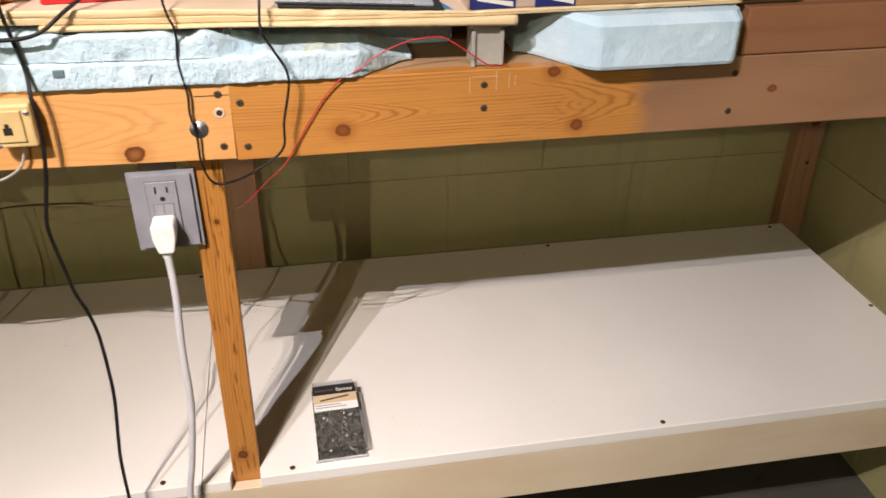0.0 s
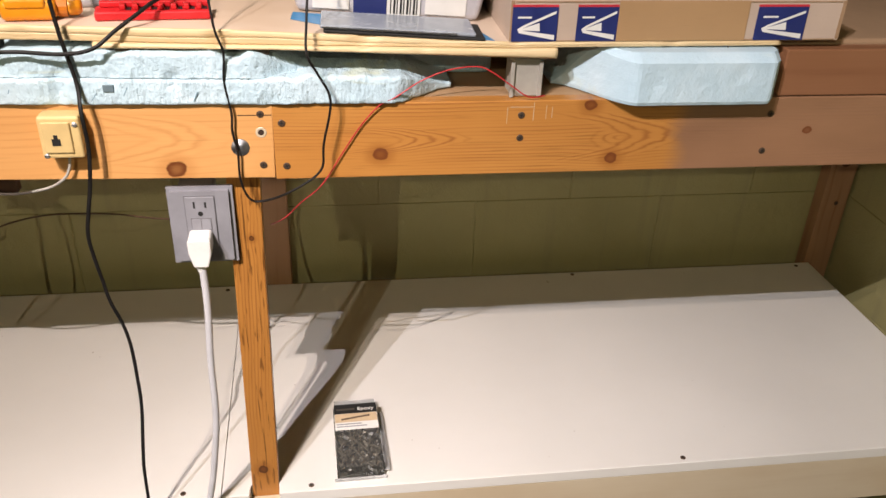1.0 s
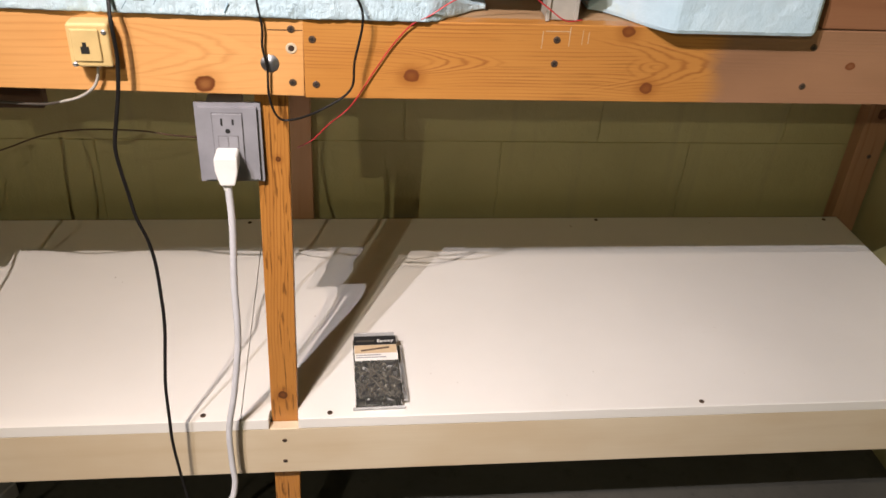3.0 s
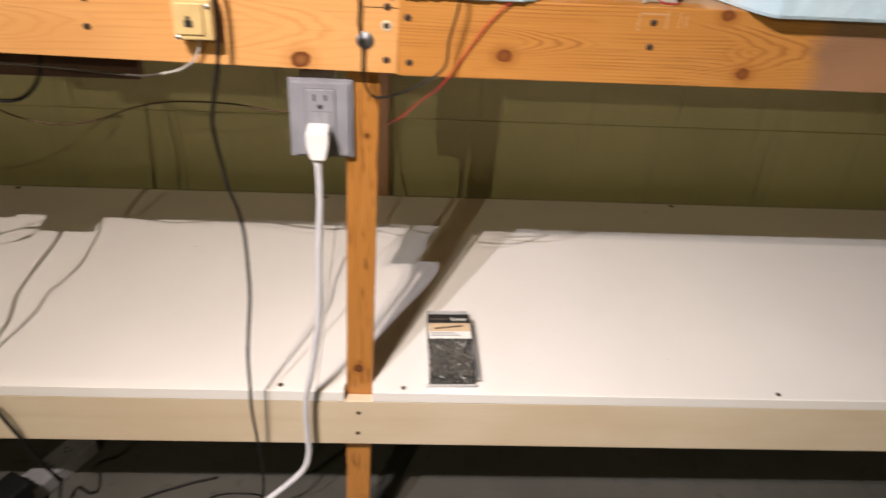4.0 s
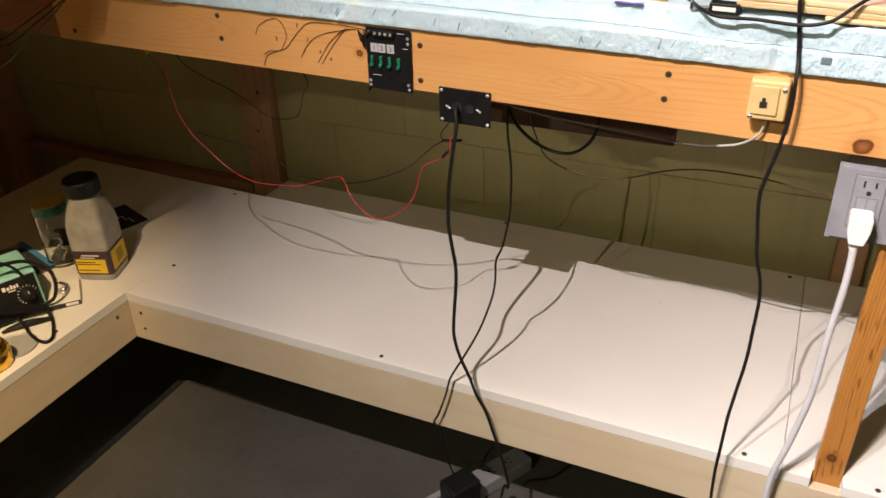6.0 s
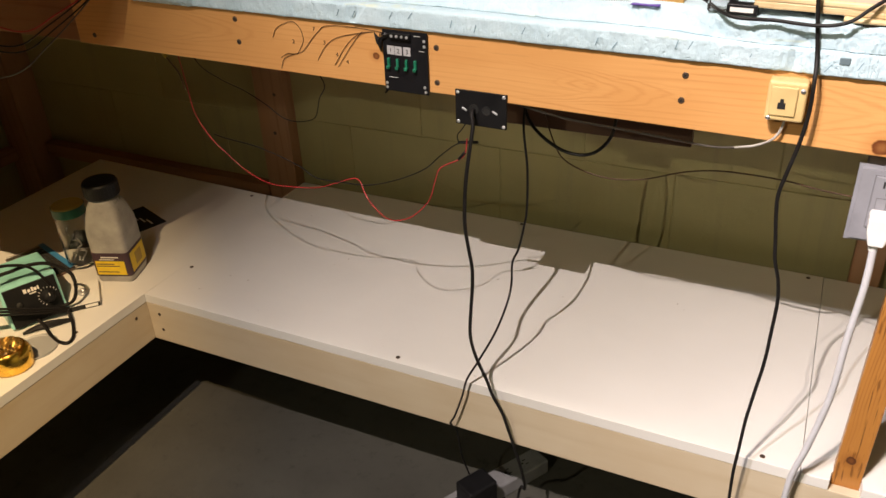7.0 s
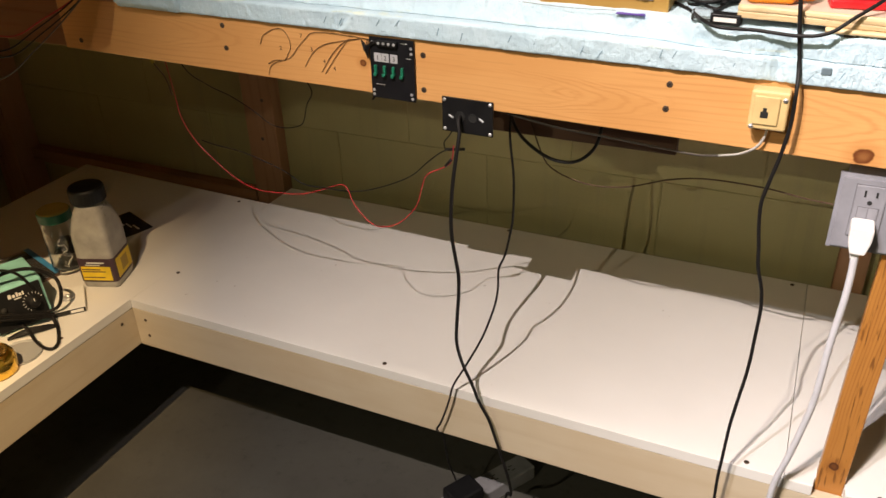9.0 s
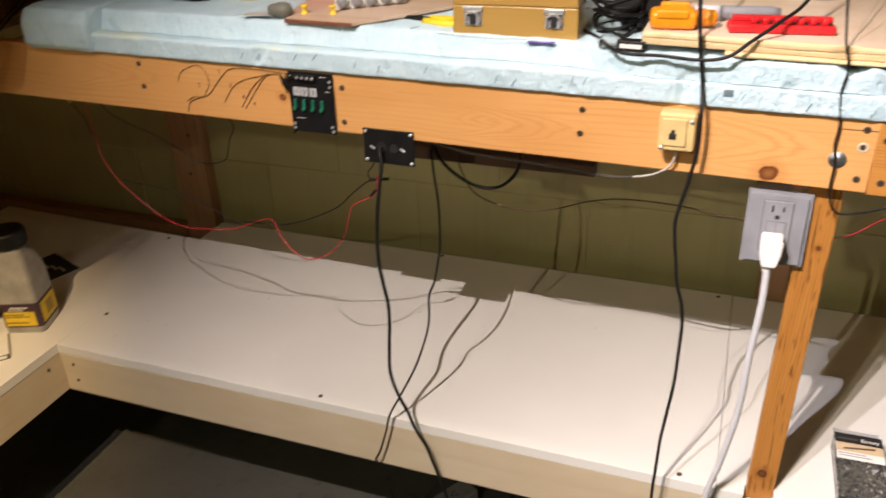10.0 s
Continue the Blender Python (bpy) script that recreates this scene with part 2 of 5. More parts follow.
M_WHITE = melamine()
M_BLOCK = block_paint()
M_FLOOR = concrete()
M_FOAM = foam_blue()
M_FOAM_SMOOTH = foam_blue("smooth_blue_foam", 0.25, 0.25)
M_BEAM_L = wood("orange_pine_left", (0.67, 0.355, 0.130), (0.44, 0.18, 0.048), [(-0.053, 0.904, 0.0115), (-0.717, 0.947, 0.006)], rings=760, contrast=0.62, wander=0.007, flecks=0.12, knot_colour=(0.13, 0.037, 0.011), figures=((-0.397, 0.940, 0.062, 0.016, 3.0, "eye"), (-0.275, 0.936, 0.13, 0.026, 4.0, "arches"), (-0.905, 0.962, 0.12, 0.024, 3.0, "arches"), (0.005, 0.941, 0.10, 0.030, 3.0, "arches")))
M_BEAM_R = wood("orange_pine_right", (0.51, 0.235, 0.058), (0.24, 0.075, 0.014), [(0.176, 0.917, 0.0092), (0.454, 0.906, 0.0082), (0.421, 0.973, 0.008), (0.70, 0.937, 0.006)], rings=1500, contrast=1.25, wander=0.0022, flecks=0.3, knot_colour=(0.15, 0.042, 0.012), stain=(0.538, (0.27, 0.145, 0.083)), figures=((0.272, 0.934, 0.085, 0.017, 4.0, "arches"), (0.462, 0.932, 0.046, 0.019, 3.0, "eye"), (0.535, 0.934, 0.085, 0.030, 3.5, "arches")))
M_POST = wood("orange_pine_post", (0.44, 0.195, 0.043), (0.21, 0.07, 0.012), [(0.409, 0.006, 0.008), (0.80, 0.02, 0.004)], along="z", rings=1500, wander=0.006, flecks=0.8)
M_APRON = wood("pale_birch_ply", (0.57, 0.485, 0.355), (0.46, 0.36, 0.235), rings=110, contrast=0.6, rough=0.5)
M_APRON_Y = wood("pale_birch_ply_side", (0.57, 0.485, 0.355), (0.46, 0.36, 0.235), along="y", rings=110, contrast=0.6, rough=0.5)
M_STUD = wood("brown_stud", (0.36, 0.20, 0.105), (0.20, 0.09, 0.04), [(0.62, 1.2, 0.012)], along="z", rings=240, rough=0.6)
M_RAIL = wood("brown_rail", (0.30, 0.155, 0.075), (0.17, 0.075, 0.03), along="x", rings=240, rough=0.6)
M_RAIL_Y = wood("brown_rail_side", (0.30, 0.155, 0.075), (0.17, 0.075, 0.03), along="y", rings=240, rough=0.6)
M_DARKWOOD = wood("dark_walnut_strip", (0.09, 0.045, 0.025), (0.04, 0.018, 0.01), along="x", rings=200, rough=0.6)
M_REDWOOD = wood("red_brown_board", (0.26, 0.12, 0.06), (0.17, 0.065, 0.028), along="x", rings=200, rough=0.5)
M_PLY = wood("tan_plywood_sheet", (0.66, 0.53, 0.42), (0.57, 0.43, 0.32), along="f", rings=60, contrast=0.5, rough=0.6)
M_PLYEDGE = wood("yellow_pine_edge", (0.72, 0.57, 0.34), (0.46, 0.31, 0.14), along="x", rings=1900, contrast=0.8, rough=0.55, wander=0.004, flecks=0.25)
M_DECK = wood("raw_ply_deck", (0.42, 0.27, 0.15), (0.30, 0.18, 0.09), along="f", rings=60, rough=0.6)
M_ORANGEDECK = wood("orange_ply_deck", (0.52, 0.30, 0.13), (0.36, 0.18, 0.06), along="f", rings=80, rough=0.45)
M_GREYPLATE = plain("grey_nylon_plate", (0.235, 0.235, 0.262), 0.42, scale=30)
M_SLOT = plain("slot_black", (0.012, 0.012, 0.012), 0.6)
M_WHITEPLASTIC = plain("white_vinyl", (0.74, 0.73, 0.72), 0.35, vary=0.05)
M_BLACKCORD = plain("black_cord_vinyl", (0.006, 0.005, 0.005), 0.55, specular_ior_level=0.3)
M_WHITECORD = plain("grey_white_cord_vinyl", (0.52, 0.52, 0.55), 0.38, vary=0.06)
M_LITCORD = plain("lit_phone_cord", (0.38, 0.36, 0.33), 0.45)
# power strip's white greyed down: shade under the shelf is in its colour
M_STRIP = plain("shaded_white_plastic", (0.24, 0.24, 0.25), 0.5)
M_GREYCORD = plain("grey_phone_cord", (0.07, 0.06, 0.05), 0.42)
M_RED = plain("red_wire_vinyl", (0.43, 0.022, 0.028), 0.42)
M_BROWNWIRE = plain("brown_wire_vinyl", (0.06, 0.028, 0.011), 0.65)
M_YELLOWWIRE = plain("yellow_crimp", (0.45, 0.33, 0.03), 0.4)
M_BLACK = plain("black_abs", (0.006, 0.006, 0.007), 0.5, specular_ior_level=0.3)
M_BOARD = plain("black_circuit_board", (0.006, 0.006, 0.008), 0.45, scale=90, specular_ior_level=0.3)
M_GREEN = plain("green_lever", (0.012, 0.15, 0.085), 0.35)
M_CREAM = plain("yellowed_ivory_plastic", (0.60, 0.44, 0.20), 0.38, vary=0.1)
M_DULLSTEEL = plain("dull_zinc", (0.32, 0.33, 0.35), 0.5, 1.0, vary=0.3, scale=120)
M_STEEL = plain("zinc_steel", (0.60, 0.60, 0.62), 0.34, 0.55)
M_BOXSCREW = plain("coated_deck_screw", (0.12, 0.108, 0.08), 0.45, 0.5, vary=0.3, scale=200)
M_SCREW = plain("dark_bronze_screw", (0.095, 0.06, 0.038), 0.45, 0.25)
# near-black that paints the shade inside a screw hole, split and crack
M_HOLESHADE = plain("hole_shade", (0.03, 0.014, 0.007), 0.8)
M_PAPER = plain("white_label_paper", (0.72, 0.71, 0.68), 0.6, vary=0.04)
M_INK = plain("black_ink", (0.012, 0.012, 0.012), 0.7)
M_PENCIL = plain("pencil_mark", (0.08, 0.04, 0.02), 0.7)
M_CARD = corrugated("brown_cardboard", (0.33, 0.21, 0.12))
M_CARDPALE = corrugated("pale_cardboard", (0.50, 0.39, 0.31))
M_NAVY = plain("navy_print", (0.012, 0.022, 0.13), 0.55)
M_REDPRINT = plain("red_print", (0.50, 0.03, 0.05), 0.55)
M_TEAL = plain("teal_enamel", (0.24, 0.53, 0.50), 0.38)
M_GOLD = plain("gold_lacquered_tin", (0.80, 0.50, 0.08), 0.22, 1.0)
M_WOOLDARK = plain("dark_wool_core", (0.10, 0.055, 0.015), 0.5, 0.6)
M_GOLDWOOL = plain("brass_wool", (0.75, 0.50, 0.14), 0.3, 1.0)
M_ORANGE = plain("orange_plastic", (0.72, 0.27, 0.01), 0.35)
M_BURNT = plain("burnt_orange_plastic", (0.50, 0.15, 0.008), 0.35)
M_REDPLASTIC = plain("red_plastic", (0.55, 0.015, 0.02), 0.35)
M_YELLOW = plain("yellow_label", (0.72, 0.50, 0.02), 0.5)
M_JARLABEL = plain("purple_brown_label", (0.05, 0.025, 0.035), 0.5)
M_JARBODY = plain("cloudy_grey_plastic", (0.33, 0.315, 0.29), 0.33, scale=25, vary=0.25)
M_GLASS = clear("clear_glass", (0.93, 0.95, 0.93))
M_FROST = thin_plastic("clouded_clear_edge", (0.97, 0.975, 0.98), 0.2, 0.35)
M_CLEAR = thin_plastic("clear_pet", (0.98, 0.985, 0.99))
M_SMOKE = plain("milky_bin_plastic", (0.45, 0.44, 0.47), 0.25, vary=0.1)
M_GREENLID = plain("green_lid", (0.015, 0.13, 0.075), 0.4)
M_YELLOWLID = plain("gold_lid", (0.46, 0.35, 0.08), 0.4)
M_BLUE = plain("blue_folder", (0.05, 0.22, 0.45), 0.35)
M_SILVERPACK = plain("silver_grey_sleeve", (0.30, 0.33, 0.38), 0.22)
M_HONEYBOX = wood("honey_wood_box", (0.43, 0.265, 0.075), (0.32, 0.175, 0.04), along="x", rings=120, contrast=0.7, rough=0.35)
M_CREAMTRAY = plain("cream_tray", (0.66, 0.54, 0.30), 0.45)
M_SEAM = plain("grey_seam", (0.13, 0.128, 0.14), 0.6)
M_TAG = plain("grey_label_paper", (0.42, 0.42, 0.44), 0.6, vary=0.05)
M_GREYFOAM = plain("grey_bracket_plastic", (0.36, 0.34, 0.30), 0.5)
M_TANBOARD = wood("pinkish_tan_board", (0.55, 0.41, 0.31), (0.45, 0.31, 0.22), along="f", rings=90, contrast=0.6)
M_MAROON = wood("maroon_tray_wood", (0.22, 0.08, 0.05), (0.13, 0.045, 0.025), along="x", rings=150)
M_DEEPRED = plain("crimson_box", (0.50, 0.02, 0.06), 0.4)
M_ROOM = plain("unseen_wall_grey", (0.40, 0.38, 0.34), 0.7, scale=3, vary=0.06)
M_CEIL = plain("unseen_ceiling_brown", (0.30, 0.24, 0.17), 0.8, scale=3)


# ---- building helpers ----
def mesh_of(bm, name, smooth=False):
    me = bpy.data.meshes.new(name)
    bmesh.ops.recalc_face_normals(bm, faces=bm.faces)
    bm.to_mesh(me)
    bm.free()
    if smooth:
        for p in me.polygons:
            p.use_smooth = True
    return me


def part(name, bm, material, parent=None, label="", smooth=False):
    """Links a bmesh as one mesh object, under a thing or a part if one is given."""
    me = mesh_of(bm, name, smooth)
    me.materials.append(material)
    ob = new(name, me)
    if parent:
        ob.parent = parent
    if label:
        ob["label"] = label
    return ob


def thing(name, label, category, group="", at=None):
    """An Empty that carries the parts of one thing."""
    ob = new(name)
    ob.empty_display_size = 0.05
    if at is not None:
        ob.matrix_world = at
    return tagged(ob, label, category, group)


def box(lo, hi, bevel=0.0, bm=None, segments=2):
    bm2 = bmesh.new()
    bmesh.ops.create_cube(bm2, size=1.0)
    for v in bm2.verts:
        v.co = Vector([lo[k] + (v.co[k] + 0.5) * (hi[k] - lo[k]) for k in range(3)])
    if bevel:
        bmesh.ops.bevel(bm2, geom=bm2.edges[:], offset=bevel, segments=segments, affect="EDGES", profile=0.5)
    if bm is None:
        return bm2
    return join(bm, bm2)


def join(bm, other):
    me = bpy.data.meshes.new("joined")
    other.to_mesh(me)
    other.free()
    bm.from_mesh(me)
    bpy.data.meshes.remove(me)
    return bm


def moved(bm, m):
    bmesh.ops.transform(bm, matrix=m, verts=bm.verts)
    return bm


def prism(outline, z0, z1, bevel=0.0):
    """A flat outline of (x, y) pushed from z0 up to z1."""
    bm = bmesh.new()
    low = [bm.verts.new((x, y, z0)) for x, y in outline]
    high = [bm.verts.new((x, y, z1)) for x, y in outline]
    n = len(outline)
    bm.faces.new(low[::-1]), bm.faces.new(high)
    for k in range(n):
        bm.faces.new((low[k], low[(k + 1) % n], high[(k + 1) % n], high[k]))
    if bevel:
        bmesh.ops.bevel(bm, geom=bm.edges[:], offset=bevel, segments=2, affect="EDGES", profile=0.5)
    return bm


def lathe(profile, sides=32, bm=None):
    """A turned shape from (radius, height) pairs."""
    bm = bm or bmesh.new()
    rows = []
    for r, z in profile:
        if r < 1e-6:
            rows.append([bm.verts.new((0, 0, z))])
        else:
            rows.append([bm.verts.new((r * math.cos(2 * math.pi * k / sides), r * math.sin(2 * math.pi * k / sides), z)) for k in range(sides)])
    for a, b in zip(rows, rows[1:]):
        for k in range(sides):
            j = (k + 1) % sides
            if len(a) == 1 and len(b) == 1:
                continue
            if len(a) == 1:
                bm.faces.new((a[0], b[k], b[j]))
            elif len(b) == 1:
                bm.faces.new((a[k], b[0], a[j]))
            else:
                bm.faces.new((a[k], a[j], b[j], b[k]))
    return bm


def spline(points, step=6):
    """A smooth line through the points."""
    p = [Vector(q) for q in points]
    p = [2 * p[0] - p[1], *p, 2 * p[-1] - p[-2]]
    out = []
    for k in range(1, len(p) - 2):
        a, b, c, d = p[k - 1:k + 3]
        for s in range(step):
            t = s / step
            out.append(0.5 * (2 * b + (c - a) * t + (2 * a - 5 * b + 4 * c - d) * t * t + (3 * b - a - 3 * c + d) * t ** 3))
    out.append(p[-2])
    return out


def tube(points, radius, sides=8, step=6, flat=1.0, bm=None):
    """A cable along a smooth line; flat above 1 widens it to a ribbon of two leads."""
    line = spline(points, step)
    bm = bm or bmesh.new()
    rows = []
    side = None
    for k, q in enumerate(line):
        ahead = (line[min(k + 1, len(line) - 1)] - line[max(k - 1, 0)]).normalized()
        if side is None:
            side = ahead.cross(Vector((0.13, 0.98, 0.17))).normalized()
        side = (side - ahead * side.dot(ahead)).normalized()
        up = ahead.cross(side)
        rows.append([bm.verts.new(q + (side * math.cos(a) * flat + up * math.sin(a)) * radius) for a in (2 * math.pi * s / sides for s in range(sides))])
    for a, b in zip(rows, rows[1:]):
        for s in range(sides):
            j = (s + 1) % sides
            bm.faces.new((a[s], a[j], b[j], b[s]))
    bm.faces.new(rows[0][::-1]), bm.faces.new(rows[-1])
    return bm


def text_mesh(words, size, name="lettering", depth=0.0002):
    """Flat lettering as a mesh, read from -y, its foot at the origin."""
    cu = bpy.data.curves.new(name, "FONT")
    cu.body, cu.size, cu.extrude, cu.align_x = words, size, depth, "CENTER"
    ob = bpy.data.objects.new(name, cu)
    scene.collection.objects.link(ob)
    dg = bpy.context.evaluated_depsgraph_get()
    me = bpy.data.meshes.new_from_object(ob.evaluated_get(dg))
    bpy.data.objects.remove(ob)
    bm = bmesh.new()
    bm.from_mesh(me)
    bpy.data.meshes.remove(me)
    return bm


def rough_up(bm, amount, scale, seed=0.0, keep=None):
    for v in bm.verts:
        if keep and keep(v.co):
            continue
        d = noise.noise_vector(v.co * scale + Vector((seed, seed * 0.7, 1.3)))
        e = noise.noise_vector(v.co * scale * 3.7 + Vector((seed, 5.1, seed)))
        v.co += d * amount + e * amount * 0.45
    return bm


# ---- the room ----
def setting(name, bm, material, label, category):
    return tagged(part(name, bm, material), label, category, kind="structure")


BACK, WEST, EAST, SOUTH, CEIL, FLOOR = 0.625, -2.38, 1.235, -3.4, 2.45, -0.035
setting("floor", box((WEST - 0.2, SOUTH - 0.2, FLOOR - 0.1), (EAST + 0.2, BACK + 0.2, FLOOR)), M_FLOOR, "dark grey worn concrete basement floor", "floor")
# unseen ceiling, added to close the room; its brown tints the bounced light
setting("ceiling", box((WEST - 0.2, SOUTH - 0.2, CEIL), (EAST + 0.2, BACK + 0.2, CEIL + 0.1)), M_CEIL, "brown ceiling out of view, added to close the room", "ceiling")
wall_north = setting("wall_north", box((WEST - 0.2, BACK + 0.002, FLOOR), (EAST + 0.2, BACK + 0.2, CEIL)), M_BLOCK, "olive green painted concrete block wall", "wall")
wall_east = setting("wall_east", box((EAST + 0.002, SOUTH, FLOOR), (EAST + 0.2, BACK + 0.002, CEIL)), M_BLOCK, "olive green painted block wall beside the shelf", "wall")
wall_west = setting("wall_west", box((WEST - 0.2, SOUTH, FLOOR), (WEST - 0.002, BACK + 0.002, CEIL)), M_BLOCK, "olive green painted block wall in shade", "wall")
# unseen far wall, added so the closed room bounces light back
setting("wall_south", box((WEST - 0.2, SOUTH - 0.2, FLOOR), (EAST + 0.2, SOUTH, CEIL)), M_ROOM, "plain grey wall out of view, added to close the room", "wall")


# ---- the lower shelf ----
def board(name, lo, hi, material, label, category="board", bevel=0.0015, group=""):
    return tagged(part(name, box(lo, hi, bevel), material), label, category, group)


SHELF, THICK, FRONT = 0.377, 0.0195, 0.012
LEG = -1.334
under = SHELF - THICK
notch = [(-0.0555, FRONT), (-0.0155, FRONT), (-0.0155, 0.0335), (0.0275, 0.0335), (0.0275, FRONT), (1.192, FRONT), (1.176, 0.588), (-0.0655, 0.588)]
tagged(part("shelf_panel", prism(notch, under, SHELF, 0.0012), M_WHITE), "white melamine shelf panel notched round the wooden post", "shelf", "lower shelf panels")
tagged(part("shelf_panel", prism([(LEG, FRONT + 0.001), (-0.0565, FRONT), (-0.0665, 0.588), (-1.318, 0.584)], under, SHELF, 0.0004), M_WHITE), "long white melamine shelf panel under the beam", "shelf", "lower shelf panels")
tagged(part("shelf_panel", prism([(-1.346, -1.60), (LEG - 0.0006, FRONT + 0.001), (-1.3186, 0.487), (-1.955, 0.505), (-1.965, -1.60)], under, SHELF, 0.0004), M_WHITE), "white melamine corner shelf panel holding soldering tools", "shelf", "lower shelf panels")

APRON = 0.264
apron = board("apron_board", (LEG - 0.0008, FRONT + 0.001, APRON), (1.20, FRONT + 0.018, under - 0.0006), M_APRON, "pale birch plywood apron under the white shelf")
apron_side = tagged(part("apron_board", moved(box((-0.0185, -1.6, APRON), (-0.001, FRONT + 0.018, under - 0.0006), 0.0015), pose(LEG - 0.0005, 0, 0, 0, 0, -0.4)), M_APRON_Y), "pale birch plywood apron of the corner shelf", "board")


def screw(name, place, parent, radius=0.0042, face="y", material=None):
    """A countersunk cross-head screw: a dished head with a cut cross."""
    bm = lathe([(radius, 0.0), (radius, 0.0007), (radius * 0.86, 0.0011), (radius * 0.5, 0.0009), (0.0, 0.0007)], 14)
    ob = part(name, bm, material or M_SCREW, parent, smooth=True)
    cross = box((-radius * 0.6, -radius * 0.13, 0.0006), (radius * 0.6, radius * 0.13, 0.0013))
    box((-radius * 0.13, -radius * 0.6, 0.0006), (radius * 0.13, radius * 0.6, 0.00131), bm=cross)
    part("recess", cross, M_SLOT, ob)
    turn = random.uniform(0, 90)
    ob.matrix_local = pose(*place, 90 if face == "y" else 0, 0, 0) @ pose(0, 0, 0, 0, 0, turn)
    return ob


shelf_right, shelf_left, shelf_leg = [o for o in bpy.data.objects if o.name.startswith("shelf_panel")]
for x, y in ((0.654, 0.023), (0.074, 0.023), (0.627, 0.578), (1.14, 0.575), (1.178, 0.26)):
    screw("screw", (x, y, SHELF), shelf_right, face="z")
for x, y in ((-0.111, 0.025), (-0.741, 0.027), (-0.711, 0.577), (-0.094, 0.574), (-1.312, 0.136)):
    screw("screw", (x, y, SHELF), shelf_left, face="z")
for x, y in ((-1.362, -0.145), (-1.40, 0.47), (-1.37, -0.55)):
    screw("screw", (x, y, SHELF), shelf_leg, face="z")
for x, z in ((0.006, 0.333), (0.005, 0.289), (-1.305, 0.333), (-1.304, 0.294)):
    screw("screw", (x, FRONT + 0.001, z), apron, 0.0036)
for y, z in ((-0.022, 0.337),):
    s = screw("screw", (0, 0, 0), apron_side, 0.0036)
    s.matrix_local = pose(LEG - 0.0013, y, z, 0, 90, 0)

# ---- posts, studs and rails ----
tagged(part("front_post", moved(box((-0.0195, 0, -0.036), (0.0195, 0.019, 0.905), 0.0015), pose(0.0, 0.0383, 0.0, 1.2, 1.05, 0)), M_POST), "orange stained pine post standing behind the apron", "post")
board("wall_stud", (-0.022, 0.589, FLOOR), (0.034, 0.6245, 0.962), M_STUD, "brown wooden stud against the block wall", "stud", group="wall studs")
board("wall_stud", (1.168, 0.591, FLOOR), (1.228, 0.6245, 0.962), M_STUD, "dark brown wooden stud in the wall corner", "stud", group="wall studs")
board("wall_stud", (-1.435, 0.588, FLOOR), (-1.345, 0.6245, 0.962), M_STUD, "weathered brown wooden stud behind the corner shelf", "stud", group="wall studs")
board("wall_stud", (-2.375, 0.535, FLOOR), (-2.285, 0.6245, 1.05), M_STUD, "dark brown wooden stud in the far corner", "stud", group="wall studs")
for stud, places in (("wall_stud.001", ((1.203, 0.591, 0.523), (1.190, 0.591, 0.80))), ("wall_stud.002", ((-1.375, 0.588, 0.608), (-1.390, 0.588, 0.503)))):
    for place in places:
        screw("screw", place, bpy.data.objects[stud], 0.005)
board("wall_rail", (-2.28, 0.588, 0.305), (-1.44, 0.6245, 0.345), M_RAIL, "brown wooden ledger rail along the block wall", "rail", group="wall rails")
board("wall_rail", (-2.3765, -1.6, 0.305), (-2.34, 0.53, 0.345), M_RAIL_Y, "brown wooden ledger rail along the shaded wall", "rail", group="wall rails")
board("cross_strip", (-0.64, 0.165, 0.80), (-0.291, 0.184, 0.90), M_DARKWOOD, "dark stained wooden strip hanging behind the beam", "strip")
board("cross_batten", (-0.64, 0.0195, 0.9005), (-0.291, 0.184, 0.9635), M_DECK, "rough batten under the bench top", "batten")

# ---- the beam and the bench top ----
BEAM_Y = 0.019
turn_left = pose(0.056, 0, 0.8905, 0, 1.0, 0)
beam_left = tagged(part("beam_board", moved(box((-1.365, 0.0, 0.0), (-0.0004, BEAM_Y, 0.0885), 0.0012), turn_left), M_BEAM_L), "orange pine beam board with a switch panel and jacks", "beam", "beam boards")
beam_right = board("beam_board", (0.0564, 0.0, 0.8885), (1.23, BEAM_Y, 0.9795), M_BEAM_R, "knotty orange pine beam board, stained brown along one end", "beam", group="beam boards", bevel=0.0012)
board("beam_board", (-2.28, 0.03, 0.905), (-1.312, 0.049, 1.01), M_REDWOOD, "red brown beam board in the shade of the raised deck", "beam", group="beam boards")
board("bench_deck", (-1.30, 0.0195, 0.964), (1.23, 0.6235, 0.9785), M_DECK, "raw plywood bench deck under the blue foam", "deck")
tagged(part("raised_deck", prism([(-2.37, -0.48), (-1.30, -0.48), (-1.19, -0.36), (-1.15, -0.14), (-1.155, 0.15), (-1.20, 0.62), (-2.37, 0.62)], 1.10, 1.118, 0.001), M_ORANGEDECK), "raised orange plywood deck with a curved edge", "deck")
board("deck_riser", (-2.28, 0.30, 1.0105), (-1.36, 0.32, 1.0995), M_REDWOOD, "red brown riser board carrying the raised deck", "board")
board("lower_deck", (-2.28, 0.0495, 0.995), (-1.31, 0.34, 1.0101), M_DECK, "raw plywood corner deck behind the beam", "deck")
for x, z in ((-0.962, 0.981), (-0.961, 0.946), (-0.62, 0.968), (-0.621, 0.918), (-0.282, 0.965), (-0.284, 0.933), (0.0435, 0.968), (0.043, 0.907), (-1.27, 0.93)):
    screw("screw", (x, 0, z), beam_left)
for x, z in ((0.066, 0.957), (0.069, 0.905), (0.339, 0.962), (0.3395, 0.934), (0.647, 0.959), (0.647, 0.911)):
    screw("screw", (x, 0, z), beam_right)
